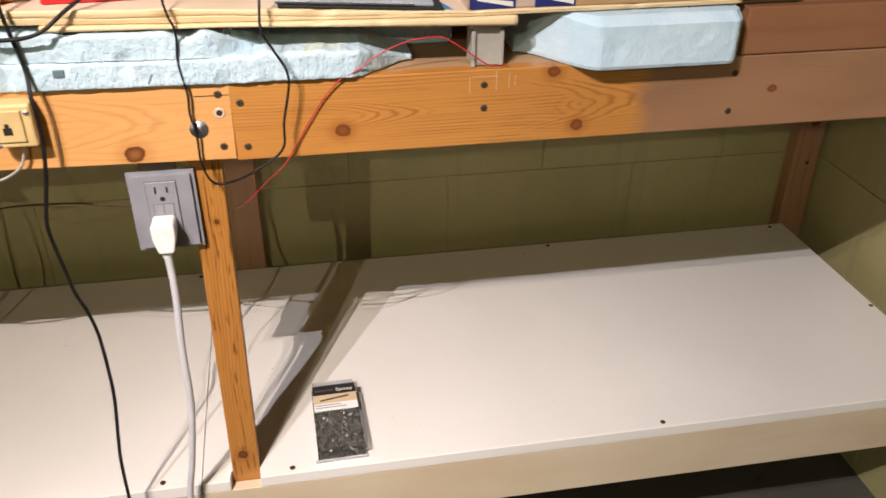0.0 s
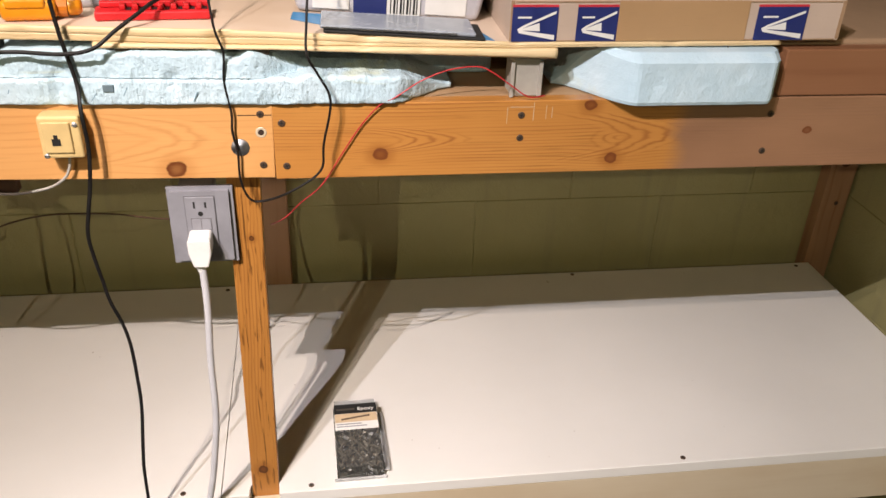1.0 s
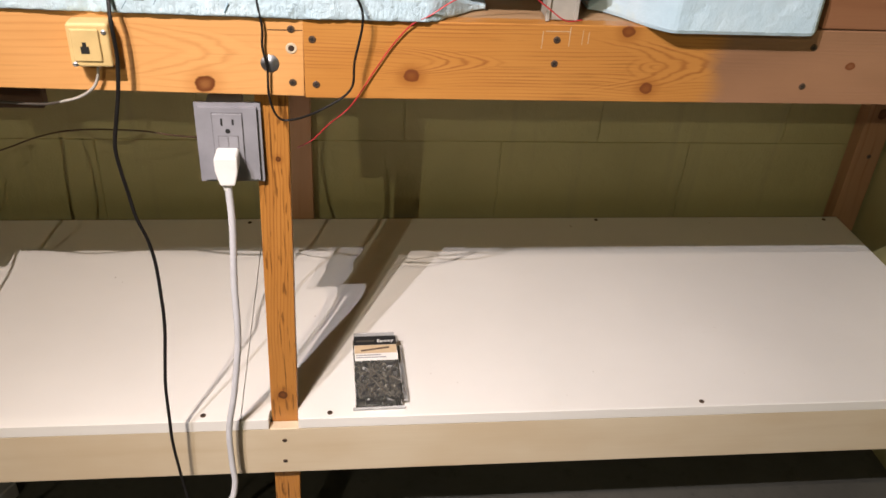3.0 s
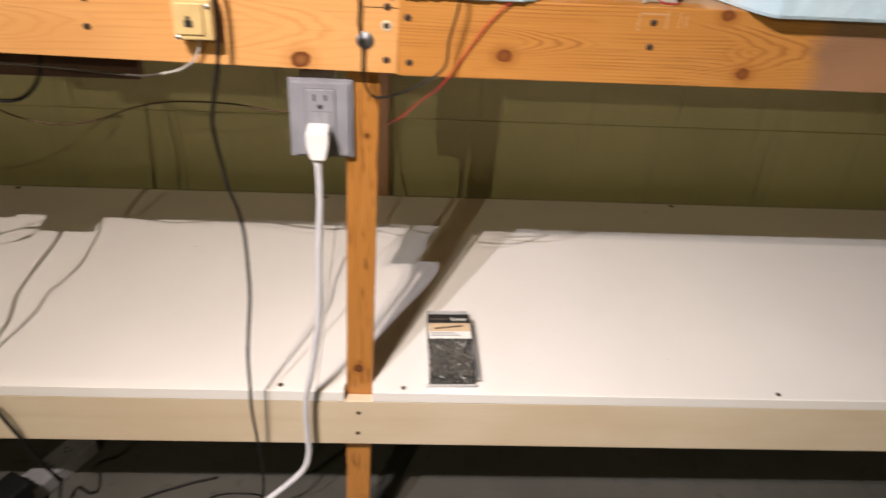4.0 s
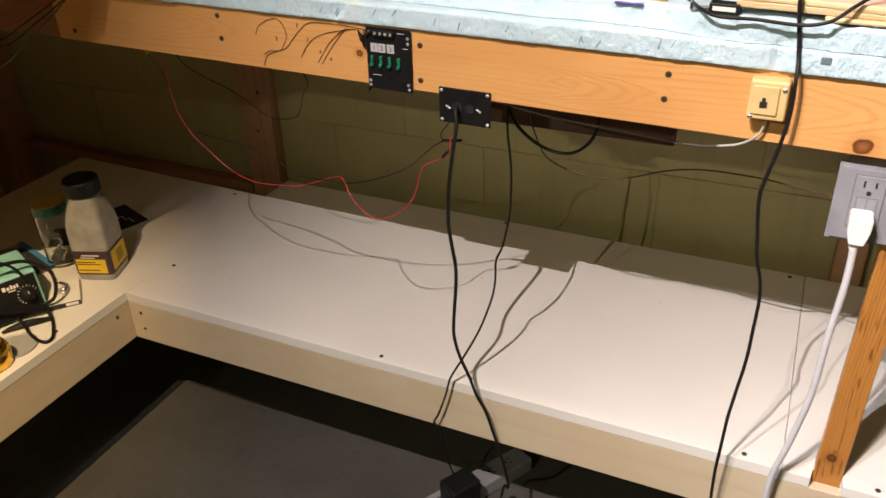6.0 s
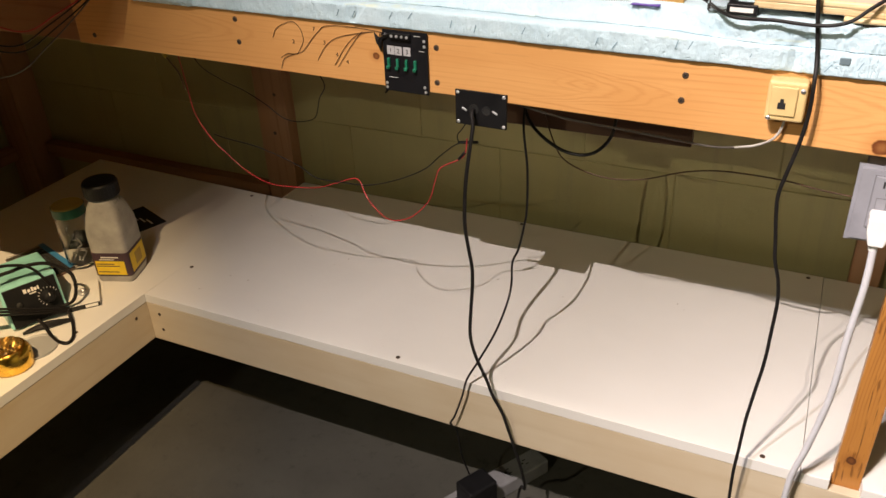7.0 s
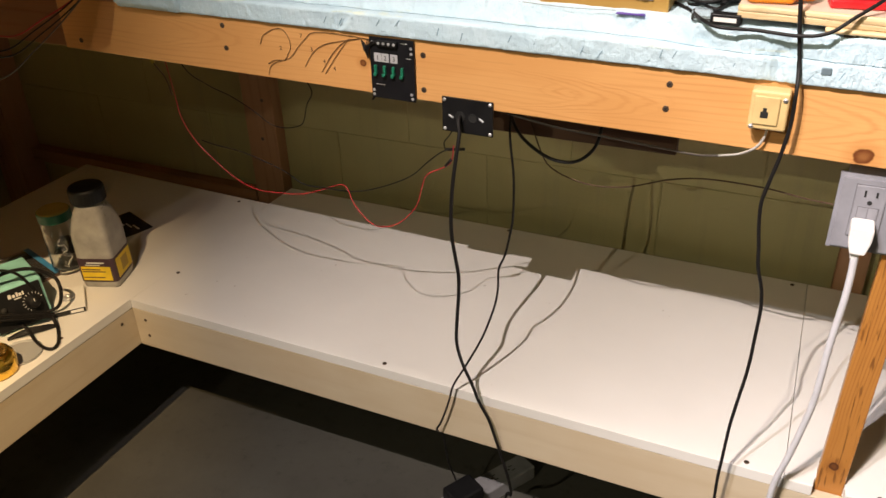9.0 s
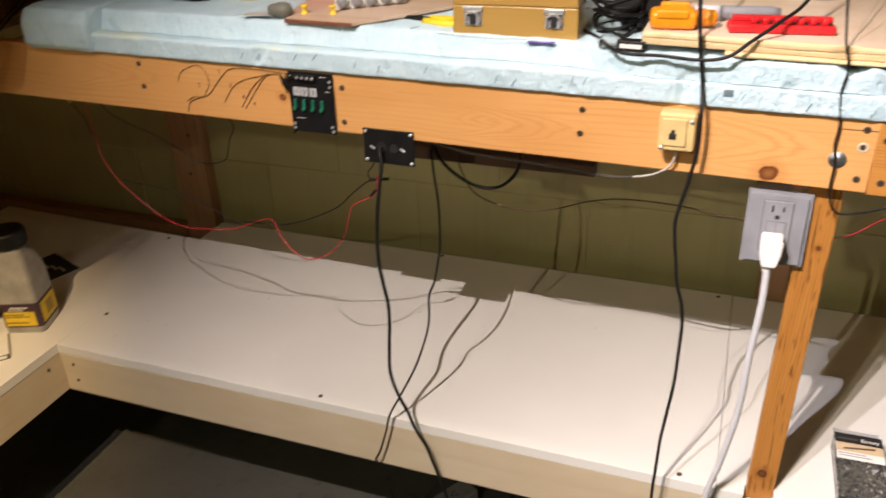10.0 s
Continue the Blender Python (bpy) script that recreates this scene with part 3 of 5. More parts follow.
hole = part("screw_hole", lathe([(0.0035, 0.0005), (0.0055, 0.0008), (0.0062, 0.0004), (0.0062, 0.0)], 14), M_APRON, beam_left, "splintered pale screw hole")
hole.matrix_local = pose(0.043, 0, 0.9465, 90)
part("dark_core", lathe([(0.0, 0.0004), (0.0036, 0.0004)], 12), M_HOLESHADE, hole)
bolt = part("washer", lathe([(0.0, 0.003), (0.0035, 0.0028), (0.0055, 0.0018), (0.0058, 0.0012), (0.0098, 0.0011), (0.0102, 0.0004), (0.0102, 0.0)], 24), M_DULLSTEEL, beam_left, "round zinc washer and screw", smooth=True)
bolt.matrix_local = pose(0.019, 0, 0.929, 90)
part("split", moved(box((-0.0372, -0.0004, -0.0004), (0.0, 0.0002, 0.0004)), pose(0.0555, 0, 0.9668)), M_HOLESHADE, beam_left, "dark drying split between the screws")
for u, v, w, h in ((0.322, 0.952, 0.0006, 0.020), (0.353, 0.955, 0.0007, 0.022), (0.368, 0.957, 0.0005, 0.017), (0.375, 0.958, 0.0005, 0.014), (0.325, 0.9715, 0.028, 0.0006)):
    part("scratch", box((u, -0.0003, v), (u + w, 0.0002, v + h)), M_APRON, beam_right, "pale scratch")


# ---- blue foam along the bench front ----
def foam_run(name, x0, x1, outline, material, parent=None, label="", step=0.004, amount=0.0016, ragged=0.0, smooth=True, gouges=1.0):
    """A carved foam strip: outline(x) gives its (y, z) section, walked round in fine steps."""
    bm = bmesh.new()
    rows = []
    count = int((x1 - x0) / step)
    counts = {}
    for k in range(count + 1):
        x = x0 + (x1 - x0) * k / count
        ring, ring_parts = [], []
        section = outline(x)
        for a, b in zip(section, section[1:]):
            length = math.hypot(b[0] - a[0], b[1] - a[1])
            parts = 9 if length > 0.02 else 5 if length > 0.006 else 2
            parts = counts.setdefault(len(ring_parts), parts)
            ring_parts.append(parts)
            for s in range(parts):
                ring.append((a[0] + (b[0] - a[0]) * s / parts, a[1] + (b[1] - a[1]) * s / parts))
        ring.append(section[-1])
        rows.append((x, ring))
    verts = []
    for x, ring in rows:
        row = []
        size = len(ring)
        for k in range(size):
            y, z = ring[k]
            p = Vector((x, y, z))
            if 0 < k < size - 1:
                d = noise.noise(p * 60) * amount + noise.noise(p * 190) * amount * 0.9 + noise.noise(p * 420) * amount * 0.6
                gouge = max(0.0, noise.noise(Vector((x * 34, z * 30, y * 30 + 4))) - 0.33) * 0.012 * gouges
                slash = max(0.0, noise.noise(Vector(((x + z * 0.5) * 110, z * 14, 9.0))) - 0.38) * 0.011 * ragged
                p += Vector((0, -d + gouge + slash, -abs(d) * 0.4 - gouge * 0.3))
            row.append(bm.verts.new(p))
        verts.append(row)
    for a, b in zip(verts, verts[1:]):
        for k in range(size - 1):
            bm.faces.new((a[k], a[k + 1], b[k + 1], b[k]))
    bm.faces.new(verts[0]), bm.faces.new(verts[-1][::-1])
    return part(name, bm, material, parent, label, smooth=smooth)


def blend(x, a, b, lo, hi):
    f = min(1.0, max(0.0, (x - a) / (b - a)))
    f = f * f * (3 - 2 * f)
    return lo + (hi - lo) * f


def lean(x):
    """The deck rises a little towards the corner with the beam."""
    return 0.981 + max(0.0, 0.05 - x) * 0.0146


def seam(x):
    """Height of the crack between the two glued foam slabs."""
    return lean(x) + blend(x, 0.0, 0.10, 0.0285, 0.0275) + 0.0012 * noise.noise(Vector((x * 12, 2.2, 0)))


def front_edge(x):
    return blend(x, 0.19, 0.262, -0.007, 0.045) + 0.0016 * noise.noise(Vector((x * 40, 7.7, 0)))


def lower_slab(x):
    base, top, front = lean(x), seam(x), front_edge(x)
    ragged = blend(x, 0.03, 0.10, 0.0, 0.0045)
    top += ragged * (0.6 + noise.noise(Vector((x * 55, 4.0, 0))))
    top = min(top, base + blend(x, 0.18, 0.262, 0.034, 0.007))
    return [(0.50, base), (0.12, base), (front + 0.001, base), (front, base + 0.002), (front, top - 0.0025), (front + 0.0025, top), (0.06, top), (0.50, top)]


def upper_slab(x):
    low = seam(x) + 0.0005
    bite = max(0.0, noise.noise(Vector((x * 26, 1.1, 0))) - 0.10) * 0.020 * blend(x, -0.30, -0.16, 0.15, 1.0)
    top = lean(x) + 0.0575 - bite + 0.0012 * noise.noise(Vector((x * 70, 5.5, 0)))
    top = low + (top - low) * blend(x, 0.035, 0.10, 1.0, 0.22)
    front = front_edge(x) + blend(x, -0.34, -0.20, 0.021, 0.0012) + max(0.0, 0.005 * noise.noise(Vector((x * 9, 3.1, 0)))) + blend(x, 0.04, 0.10, 0.0, 0.030)
    slope = blend(x, -0.34, -0.20, 0.011, 0.001)
    return [(0.50, low), (0.12, low), (front, low), (front + 0.0005, low + 0.002), (front + slope, top - 0.003), (front + slope + 0.003, top), (0.10, top), (0.50, top)]


foam_bed = thing("foam_strip", "long carved pale blue foam strip, broken off at one end", "foam")
foam_run("lower_slab", -1.034, 0.262, lower_slab, M_FOAM, foam_bed, "", 0.0025, 0.0008, 0.75)
foam_run("upper_slab", -1.034, 0.10, upper_slab, M_FOAM, foam_bed, "knife-marked upper foam slab with yellowed patches", 0.0025, 0.0009, 0.95)


def cap_foam(x):
    base = lean(x)
    r = min(1.0, (x + 1.168) / 0.022, (-1.032 - x) / 0.009)
    r = max(0.0, r)
    drop = 0.012 * (1 - math.sqrt(max(0, 1 - (1 - r) ** 2)))
    return [(0.13, base), (-0.010 + drop, base), (-0.017 + drop, base + 0.008), (-0.015 + drop, base + 0.045 - drop), (-0.004 + drop, base + 0.060 - drop), (0.02, base + 0.063 - drop), (0.13, base + 0.060 - drop)]


tagged(foam_run("foam_end_block", -1.167, -1.033, cap_foam, M_FOAM, None, "", 0.004, 0.0012), "rounded pale blue foam end block on the beam", "foam")


def short_foam(x):
    base = 0.9805
    front = blend(x, 0.385, 0.468, 0.055, -0.027)
    rise = blend(x, 0.385, 0.428, 0.006, 0.0595)
    cut = blend(x, 0.40, 0.46, 0.003, 0.010)
    front = max(front, -0.027 + max(0.0, x - 0.625) * 1.2)
    dent = 0.0022 * max(0.0, noise.noise(Vector((x * 30, 8.0, 0))) - 0.05)
    return [(0.16, base), (front + 0.002, base), (front, base + 0.004), (front + dent, base + rise * 0.4), (front, base + rise - cut), (front + cut * 1.3, base + rise - 0.001), (0.16, base + rise)]


foam_block = tagged(foam_run("foam_block", 0.386, 0.634, short_foam, M_FOAM_SMOOTH, None, "", 0.004, 0.00018, 0.0, False, 0.25), "smooth pale blue foam block with a chamfered end", "foam")
crack = tube([(0.5655, -0.0125, 1.0255), (0.570, -0.006, 1.031), (0.5745, -0.0015, 1.0355), (0.5765, 0.004, 1.0402)], 0.0006, 5, 2)
part("crack", crack, M_HOLESHADE, foam_block, "dark crack line")
board("fascia_board", (0.650, 0.0, 0.981), (1.228, 0.022, 1.037), M_REDWOOD, "brown stained fascia board on top of the beam")
tagged(part("packing_piece", box((0.650, 0.0225, 0.981), (1.228, 0.30, 1.043), 0.004), M_CARD), "brown cardboard packing piece behind the fascia", "cardboard")

# dark slivers mark the knife cuts, with the shade inside them as colour
cut_rng = random.Random(11)
M_CUTSHADE = plain("shaded_foam_cut", (0.20, 0.31, 0.39), 0.9)
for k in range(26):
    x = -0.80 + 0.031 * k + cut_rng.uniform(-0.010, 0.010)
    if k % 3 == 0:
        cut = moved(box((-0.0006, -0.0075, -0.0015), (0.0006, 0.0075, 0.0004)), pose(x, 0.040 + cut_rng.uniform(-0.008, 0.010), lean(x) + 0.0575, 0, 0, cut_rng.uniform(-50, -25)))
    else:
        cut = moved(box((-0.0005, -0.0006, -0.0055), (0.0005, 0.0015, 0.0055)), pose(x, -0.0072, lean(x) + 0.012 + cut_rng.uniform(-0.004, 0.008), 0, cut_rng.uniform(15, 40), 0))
    part("knife_cut", cut, M_CUTSHADE, foam_bed)
part("dark_patch", rough_up(box((-0.1155, -0.0088, 0.9975), (-0.1045, -0.0060, 1.0055), 0.0008), 0.0006, 90), plain("dark_grey_patch", (0.12, 0.17, 0.20), 0.8), foam_bed, "small dark grey square patch on the foam")
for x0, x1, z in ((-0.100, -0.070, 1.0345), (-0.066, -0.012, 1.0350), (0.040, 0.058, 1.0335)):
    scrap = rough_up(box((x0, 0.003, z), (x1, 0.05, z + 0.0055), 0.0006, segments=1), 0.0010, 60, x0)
    tagged(part("cardboard_scrap", scrap, plain("dark_brown_card", (0.06, 0.042, 0.03), 0.8)), "dark torn cardboard scrap between foam and plywood", "cardboard", "cardboard scraps")

# ---- plywood sheet and trim on the foam ----
def bent(x, knots):
    """Straight runs between (x, height) knots."""
    for (x0, z0), (x1, z1) in zip(knots, knots[1:]):
        if x <= x1 or (x1, z1) == knots[-1]:
            return z0 + (z1 - z0) * (x - x0) / (x1 - x0)


def top_at(x):
    """Height of the sagging plywood sheet's upper face."""
    return bent(x, ((-0.22, 1.0660), (0.015, 1.0600), (0.10, 1.0560), (0.25, 1.0485), (0.33, 1.0458), (0.45, 1.0458), (0.65, 1.0468)))


def sheet_under(x):
    return bent(x, ((-0.22, 1.0520), (0.015, 1.0460), (0.316, 1.0402), (0.65, 1.0420)))


def tilt(x):
    return math.degrees(math.atan((top_at(x - 0.05) - top_at(x + 0.05)) / 0.1))


sheet = thing("plywood_sheet", "tan plywood sheet lying on the foam, crowded with tools", "sheet")
foam_run("panel", -0.215, 0.64, lambda x: [(0.0065, sheet_under(x)), (0.50, sheet_under(x)), (0.50, top_at(x)), (0.0065, top_at(x)), (0.0065, sheet_under(x))], M_PLY, sheet, "", 0.015, 0.0, 0.0, False)


def edge_section(x):
    low, high = sheet_under(x) - 0.0002, top_at(x) + 0.0002
    mid = low + (high - low) * (0.45 + 0.2 * noise.noise(Vector((x * 8, 0.3, 0))))
    return [(0.0062, low), (0.0026, low), (0.0020, low + 0.001), (0.0018, mid - 0.0004), (0.0027, mid), (0.0018, mid + 0.0004), (0.0022, high - 0.001), (0.0030, high), (0.0062, high)]


foam_run("edge_band", -0.215, 0.64, edge_section, M_PLYEDGE, sheet, "yellow sawn plywood edge", 0.005, 0.0004, 0.12)


def trim_section(x):
    high = sheet_under(x) - 0.0007
    low = bent(x, ((-0.13, 1.0436), (-0.10, 1.0420), (0.06, 1.0400), (0.211, 1.0340), (0.38, 1.0280)))
    low = min(low, high - 0.001)
    return [(0.030, low), (0.0, low), (-0.003, low + (high - low) * 0.25), (-0.0026, low + (high - low) * 0.8), (-0.001, high), (0.030, high), (0.030, low)]


tagged(foam_run("trim_strip", -0.12, 0.374, trim_section, M_PLYEDGE, None, "", 0.005, 0.0004, 0.15), "pale yellow pine trim strip on the foam edge", "trim")
bracket = thing("grey_bracket", "small grey plastic bracket under the plywood sheet", "bracket")
part("body", box((0.327, 0.012, 0.9805), (0.360, 0.045, 1.024), 0.0015), M_GREYFOAM, bracket)
part("top_lip", box((0.322, 0.009, 1.0243), (0.365, 0.047, 1.0275), 0.001), M_GREYFOAM, bracket)
part("side_rib", box((0.325, 0.008, 0.9805), (0.3295, 0.0118, 1.022), 0.0006), M_GREYFOAM, bracket)
part("side_rib", box((0.3575, 0.008, 0.9805), (0.362, 0.0118, 1.022), 0.0006), M_GREYFOAM, bracket)
tagged(part("foam_scrap", rough_up(box((0.17, 0.10, 0.981), (0.32, 0.22, 1.012), 0.006, segments=3), 0.003, 30), M_FOAM), "broken grey blue foam scrap under the sheet", "foam")


# ---- wall outlet on the post ----
outlet = thing("wall_outlet", "grey decorator wall outlet below the pine beam", "outlet")
plate = box((-0.0715, 0.0095, 0.774), (0.0035, 0.0185, 0.8755))
bmesh.ops.bevel(plate, geom=[e for e in plate.edges if all(v.co.y < 0.012 for v in e.verts)] , offset=0.0045, segments=4, affect="EDGES")
part("cover_plate", plate, M_GREYPLATE, outlet)
recept = part("receptacle", box((-0.0515, 0.0073, 0.7965), (-0.0175, 0.0098, 0.8645), 0.0008), M_GREYPLATE, outlet)
part("seam", box((-0.0523, 0.0092, 0.7957), (-0.0167, 0.00945, 0.8653)), M_SEAM, outlet)
part("device_box", box((-0.062, 0.0187, 0.782), (-0.0205, 0.062, 0.868), 0.002), M_GREYPLATE, outlet, "grey plastic device box")
for dx, h in ((-0.0064, 0.0085), (0.0064, 0.007)):
    part("slot", box((-0.0345 + dx - 0.0011, 0.0068, 0.8545 - h / 2), (-0.0345 + dx + 0.0011, 0.0074, 0.8545 + h / 2)), M_SLOT, recept)
part("ground_hole", moved(lathe([(0.0, 0.0006), (0.0029, 0.0006), (0.0029, 0.0)], 14), pose(-0.0345, 0.00735, 0.8432, 90)), M_SLOT, recept)
part("button_gap", box((-0.0462, 0.0069, 0.8212), (-0.0228, 0.00735, 0.8373)), M_SEAM, recept)
part("reset_button", box((-0.0455, 0.0064, 0.822), (-0.0350, 0.0074, 0.8365), 0.0004), M_GREYPLATE, recept)
part("test_button", box((-0.0340, 0.0064, 0.822), (-0.0235, 0.0074, 0.8365), 0.0004), M_GREYPLATE, recept)

power_cord = thing("white_power_cord", "thick white power cord plugged into the outlet, hanging down", "power cord")
plug = prism([(-0.0135, 0.008), (-0.0115, 0.0115), (0.0115, 0.0115), (0.0135, 0.008), (0.013, -0.008), (0.0085, -0.026), (-0.0085, -0.026), (-0.013, -0.008)], 0.0, 0.027, 0.002)
moved(plug, pose(-0.0365, 0.0072, 0.811, 90))
part("plug", plug, M_WHITEPLASTIC, power_cord, "white moulded plug", smooth=False)
part("strain_relief", moved(lathe([(0.0062, 0), (0.0062, 0.004), (0.0052, 0.005), (0.0056, 0.0085), (0.005, 0.0095), (0.005, 0.012)], 16), pose(-0.0382, -0.0095, 0.788, 180)), M_WHITEPLASTIC, power_cord, smooth=True)
white_line = [(-0.0375, -0.0095, 0.79), (-0.0365, -0.012, 0.727), (-0.041, -0.013, 0.642), (-0.0435, -0.013, 0.55), (-0.056, -0.013, 0.455), (-0.0685, -0.0125, 0.385), (-0.070, -0.012, 0.316), (-0.0695, -0.014, 0.27), (-0.084, -0.02, 0.2318), (-0.15, -0.03, 0.166), (-0.26, -0.04, 0.06025), (-0.40, -0.045, -0.015), (-0.52, -0.05, -0.028), (-0.64, -0.045, -0.027), (-0.676, -0.02, -0.015)]
part("cable", tube(white_line, 0.0046, 10, 8), M_WHITECORD, power_cord, smooth=True)


# ---- phone jack ----
jack = thing("phone_jack", "yellowed ivory surface phone jack screwed to the beam", "phone jack")
part("housing", box((-0.184, -0.024, 0.930), (-0.1415, -0.0005, 0.977), 0.003, segments=3), M_CREAM, jack)
part("raised_cover", box((-0.180, -0.0265, 0.937), (-0.151, -0.0238, 0.972), 0.0016, segments=3), M_CREAM, jack)
hole_bm = box((-0.171, -0.0271, 0.946), (-0.1625, -0.0263, 0.9535))
box((-0.1688, -0.0271, 0.9534), (-0.1647, -0.0263, 0.958), bm=hole_bm)
part("socket", hole_bm, M_SLOT, jack)
for x, z in ((-0.1462, 0.9685), (-0.1795, 0.9335)):
    sc = part("screw", lathe([(0.0028, 0), (0.0026, 0.0012), (0.0, 0.0016)], 14), M_STEEL, jack, smooth=True)
    sc.matrix_local = pose(x, -0.024, z, 90)
    part("slot", box((-0.0024, -0.0004, 0.0011), (0.0024, 0.0004, 0.0018)), M_SLOT, sc)
phone_cord = thing("telephone_cable", "thin telephone cable running under the beam to the jack", "cable")
# one cable in two greys: lit near the jack, shaded colour under the beam
part("pale_end", tube([(-0.161, -0.010, 0.931), (-0.164, -0.010, 0.914), (-0.172, -0.008, 0.900), (-0.190, -0.002, 0.887), (-0.214, 0.008, 0.877)], 0.0016, 8), M_LITCORD, phone_cord, "end near the jack, pale grey where lit", smooth=True)
part("sheath", tube([(-0.2135, 0.008, 0.877), (-0.245, 0.022, 0.868), (-0.308, 0.040, 0.864), (-0.368, 0.040, 0.868), (-0.445, 0.040, 0.873), (-0.53, 0.042, 0.886)], 0.0015, 8), M_GREYCORD, phone_cord, "dark grey run, beam shade in its colour", smooth=True)

# ---- switch panel ----
panel = thing("control_board", "black circuit board with green levers and number tags", "control board")
P = pose(-0.667, -0.0035, 0.944, 0, 0.8, 0)
part("circuit_board", moved(box((-0.035, -0.0016, -0.0445), (0.035, 0.0, 0.0445), 0.0004), P), M_BOARD, panel)
for k, u in enumerate((-0.0225, -0.0105, 0.0032)):
    tag = part("number_tag", moved(box((u - 0.0056, -0.0021, 0.0095), (u + 0.0056, -0.0017, 0.0220)), P), M_TAG, panel, "white number tag")
    part("digit", moved(text_mesh(str(k + 1), 0.0095), P @ pose(u, -0.0023, 0.0122, 90)), M_INK, tag)
for u in (-0.0255, -0.0115, 0.0025, 0.0165):
    lever = part("lever", moved(box((u - 0.0021, -0.0060, -0.0085), (u + 0.0021, -0.0017, 0.0050), 0.0010), P), M_GREEN, panel, "green switch lever")
    part("lever_tip", moved(box((u - 0.0032, -0.0078, -0.0108), (u + 0.0016, -0.0046, -0.0062), 0.001), P), M_GREEN, lever)
block = part("terminal_block", moved(box((-0.021, -0.008, 0.0335), (0.011, -0.0017, 0.0415), 0.0008), P), M_BLACK, panel)
for u in (-0.017, -0.009, -0.001, 0.007):
    part("terminal", moved(lathe([(0.0022, 0), (0.002, 0.0008), (0, 0.001)], 10), P @ pose(u, -0.0079, 0.0378, 90)), M_STEEL, block)
for u, v in ((-0.0305, 0.037), (0.0305, 0.033), (0.0305, 0.0255), (-0.0315, -0.033), (-0.0315, -0.0395), (0.029, -0.0335), (0.0305, -0.040)):
    part("solder_pad", moved(lathe([(0.0023, 0), (0.0021, 0.0007), (0, 0.001)], 10), P @ pose(u, -0.0016, v, 90)), M_STEEL, panel)
for u, v, w, h in ((0.02, 0.0385, 0.010, 0.0007), (0.026, 0.018, 0.008, 0.0007), (-0.02, -0.024, 0.014, 0.0006)):
    part("printed_bar", moved(box((u - w / 2, -0.0018, v), (u + w / 2, -0.0016, v + h)), P), M_PAPER, panel)

# ---- black jack plate ----
jack_plate = thing("jack_plate", "black plastic jack plate hung below the beam", "jack plate")
Q = pose(-0.5535, -0.0012, 0.888, 0, 0.6, 0)
part("plate", moved(box((-0.0385, -0.003, -0.0255), (0.0385, 0.0, 0.0255), 0.0006), Q), M_BLACK, jack_plate)
for u, v in ((-0.0345, 0.0215), (0.0345, 0.0215), (-0.0345, -0.0215), (0.0345, -0.0215)):
    part("screw", moved(lathe([(0.0026, 0), (0.0024, 0.001), (0, 0.0014)], 12), Q @ pose(u, -0.003, v, 90)), M_STEEL, jack_plate, smooth=True)
for u, s in ((-0.0105, 0.0075), (0.0085, 0.0065)):
    part("socket", moved(lathe([(s, 0), (s, 0.0012), (s * 0.8, 0.0012), (s * 0.78, 0.0004), (0, 0.0004)], 20), Q @ pose(u, -0.003, -0.001, 90)), M_SLOT, jack_plate)
for u in (-0.0245, 0.0215):
    part("wing_nut", moved(rough_up(box((-0.0040, -0.0045, -0.0013), (0.0040, -0.003, 0.0013), 0.0005), 0.0004, 300, u), Q @ pose(u, 0, -0.002, 0, 30, 0)), M_STEEL, jack_plate)


# ---- cables ----
def cable(name, points, radius, material, label, category="cable", flat=1.0, group="", sides=8):
    return tagged(part(name, tube(points, radius, sides, 6, flat), material, smooth=True), label, category, group)


cable("lamp_cable", [(-0.19, 0.16, 1.6), (-0.175, 0.06, 1.35), (-0.157, 0, 1.16), (-0.149, -0.01, 1.07), (-0.14, -0.011, 1.01), (-0.137, -0.0245, 0.982), (-0.1365, -0.0245, 0.94), (-0.1415, -0.026, 0.9), (-0.1476, -0.028, 0.87), (-0.1528, -0.03, 0.84), (-0.151, -0.03, 0.81), (-0.1469, -0.03, 0.78), (-0.143, -0.03, 0.75), (-0.1348, -0.029, 0.72), (-0.1311, -0.026, 0.69), (-0.131, -0.022, 0.66), (-0.1316, -0.02, 0.63), (-0.132, -0.02, 0.6), (-0.1338, -0.021, 0.57), (-0.137, -0.023, 0.54), (-0.14, -0.026, 0.51), (-0.1425, -0.028, 0.48), (-0.1445, -0.028, 0.42), (-0.146, -0.026, 0.38), (-0.1456, -0.02, 0.33), (-0.145, -0.012, 0.28), (-0.15, 0.02, 0.1895), (-0.175, 0.1, 0.025), (-0.2, 0.15, -0.029), (-0.27, 0.148, -0.03), (-0.32, 0.11, -0.03), (-0.44, 0.03, -0.03), (-0.6, -0.1, -0.03)], 0.0016, M_BLACKCORD, "flat black lamp cord hanging in front of the shelf", flat=1.5)
cable("hook_wire", [(-0.03, 0.2, 1.45), (-0.012, 0.05, 1.22), (0.002, -0.004, 1.08), (0.011, -0.0065, 1.04), (0.009, -0.0065, 1.008), (0.0135, -0.0065, 0.972), (0.0125, -0.006, 0.950), (0.0165, -0.007, 0.926), (0.0165, -0.006, 0.893), (0.0245, -0.006, 0.868), (0.040, -0.006, 0.864), (0.073, -0.022, 0.883), (0.107, -0.022, 0.9076), (0.112, -0.022, 0.941), (0.121, -0.0225, 0.9902), (0.108, -0.026, 1.022), (0.098, -0.032, 1.045), (0.099, -0.01, 1.075), (0.105, 0.04, 1.16), (0.11, 0.2, 1.4)], 0.0014, M_BLACKCORD, "thin black two-lead wire looped over the beam")
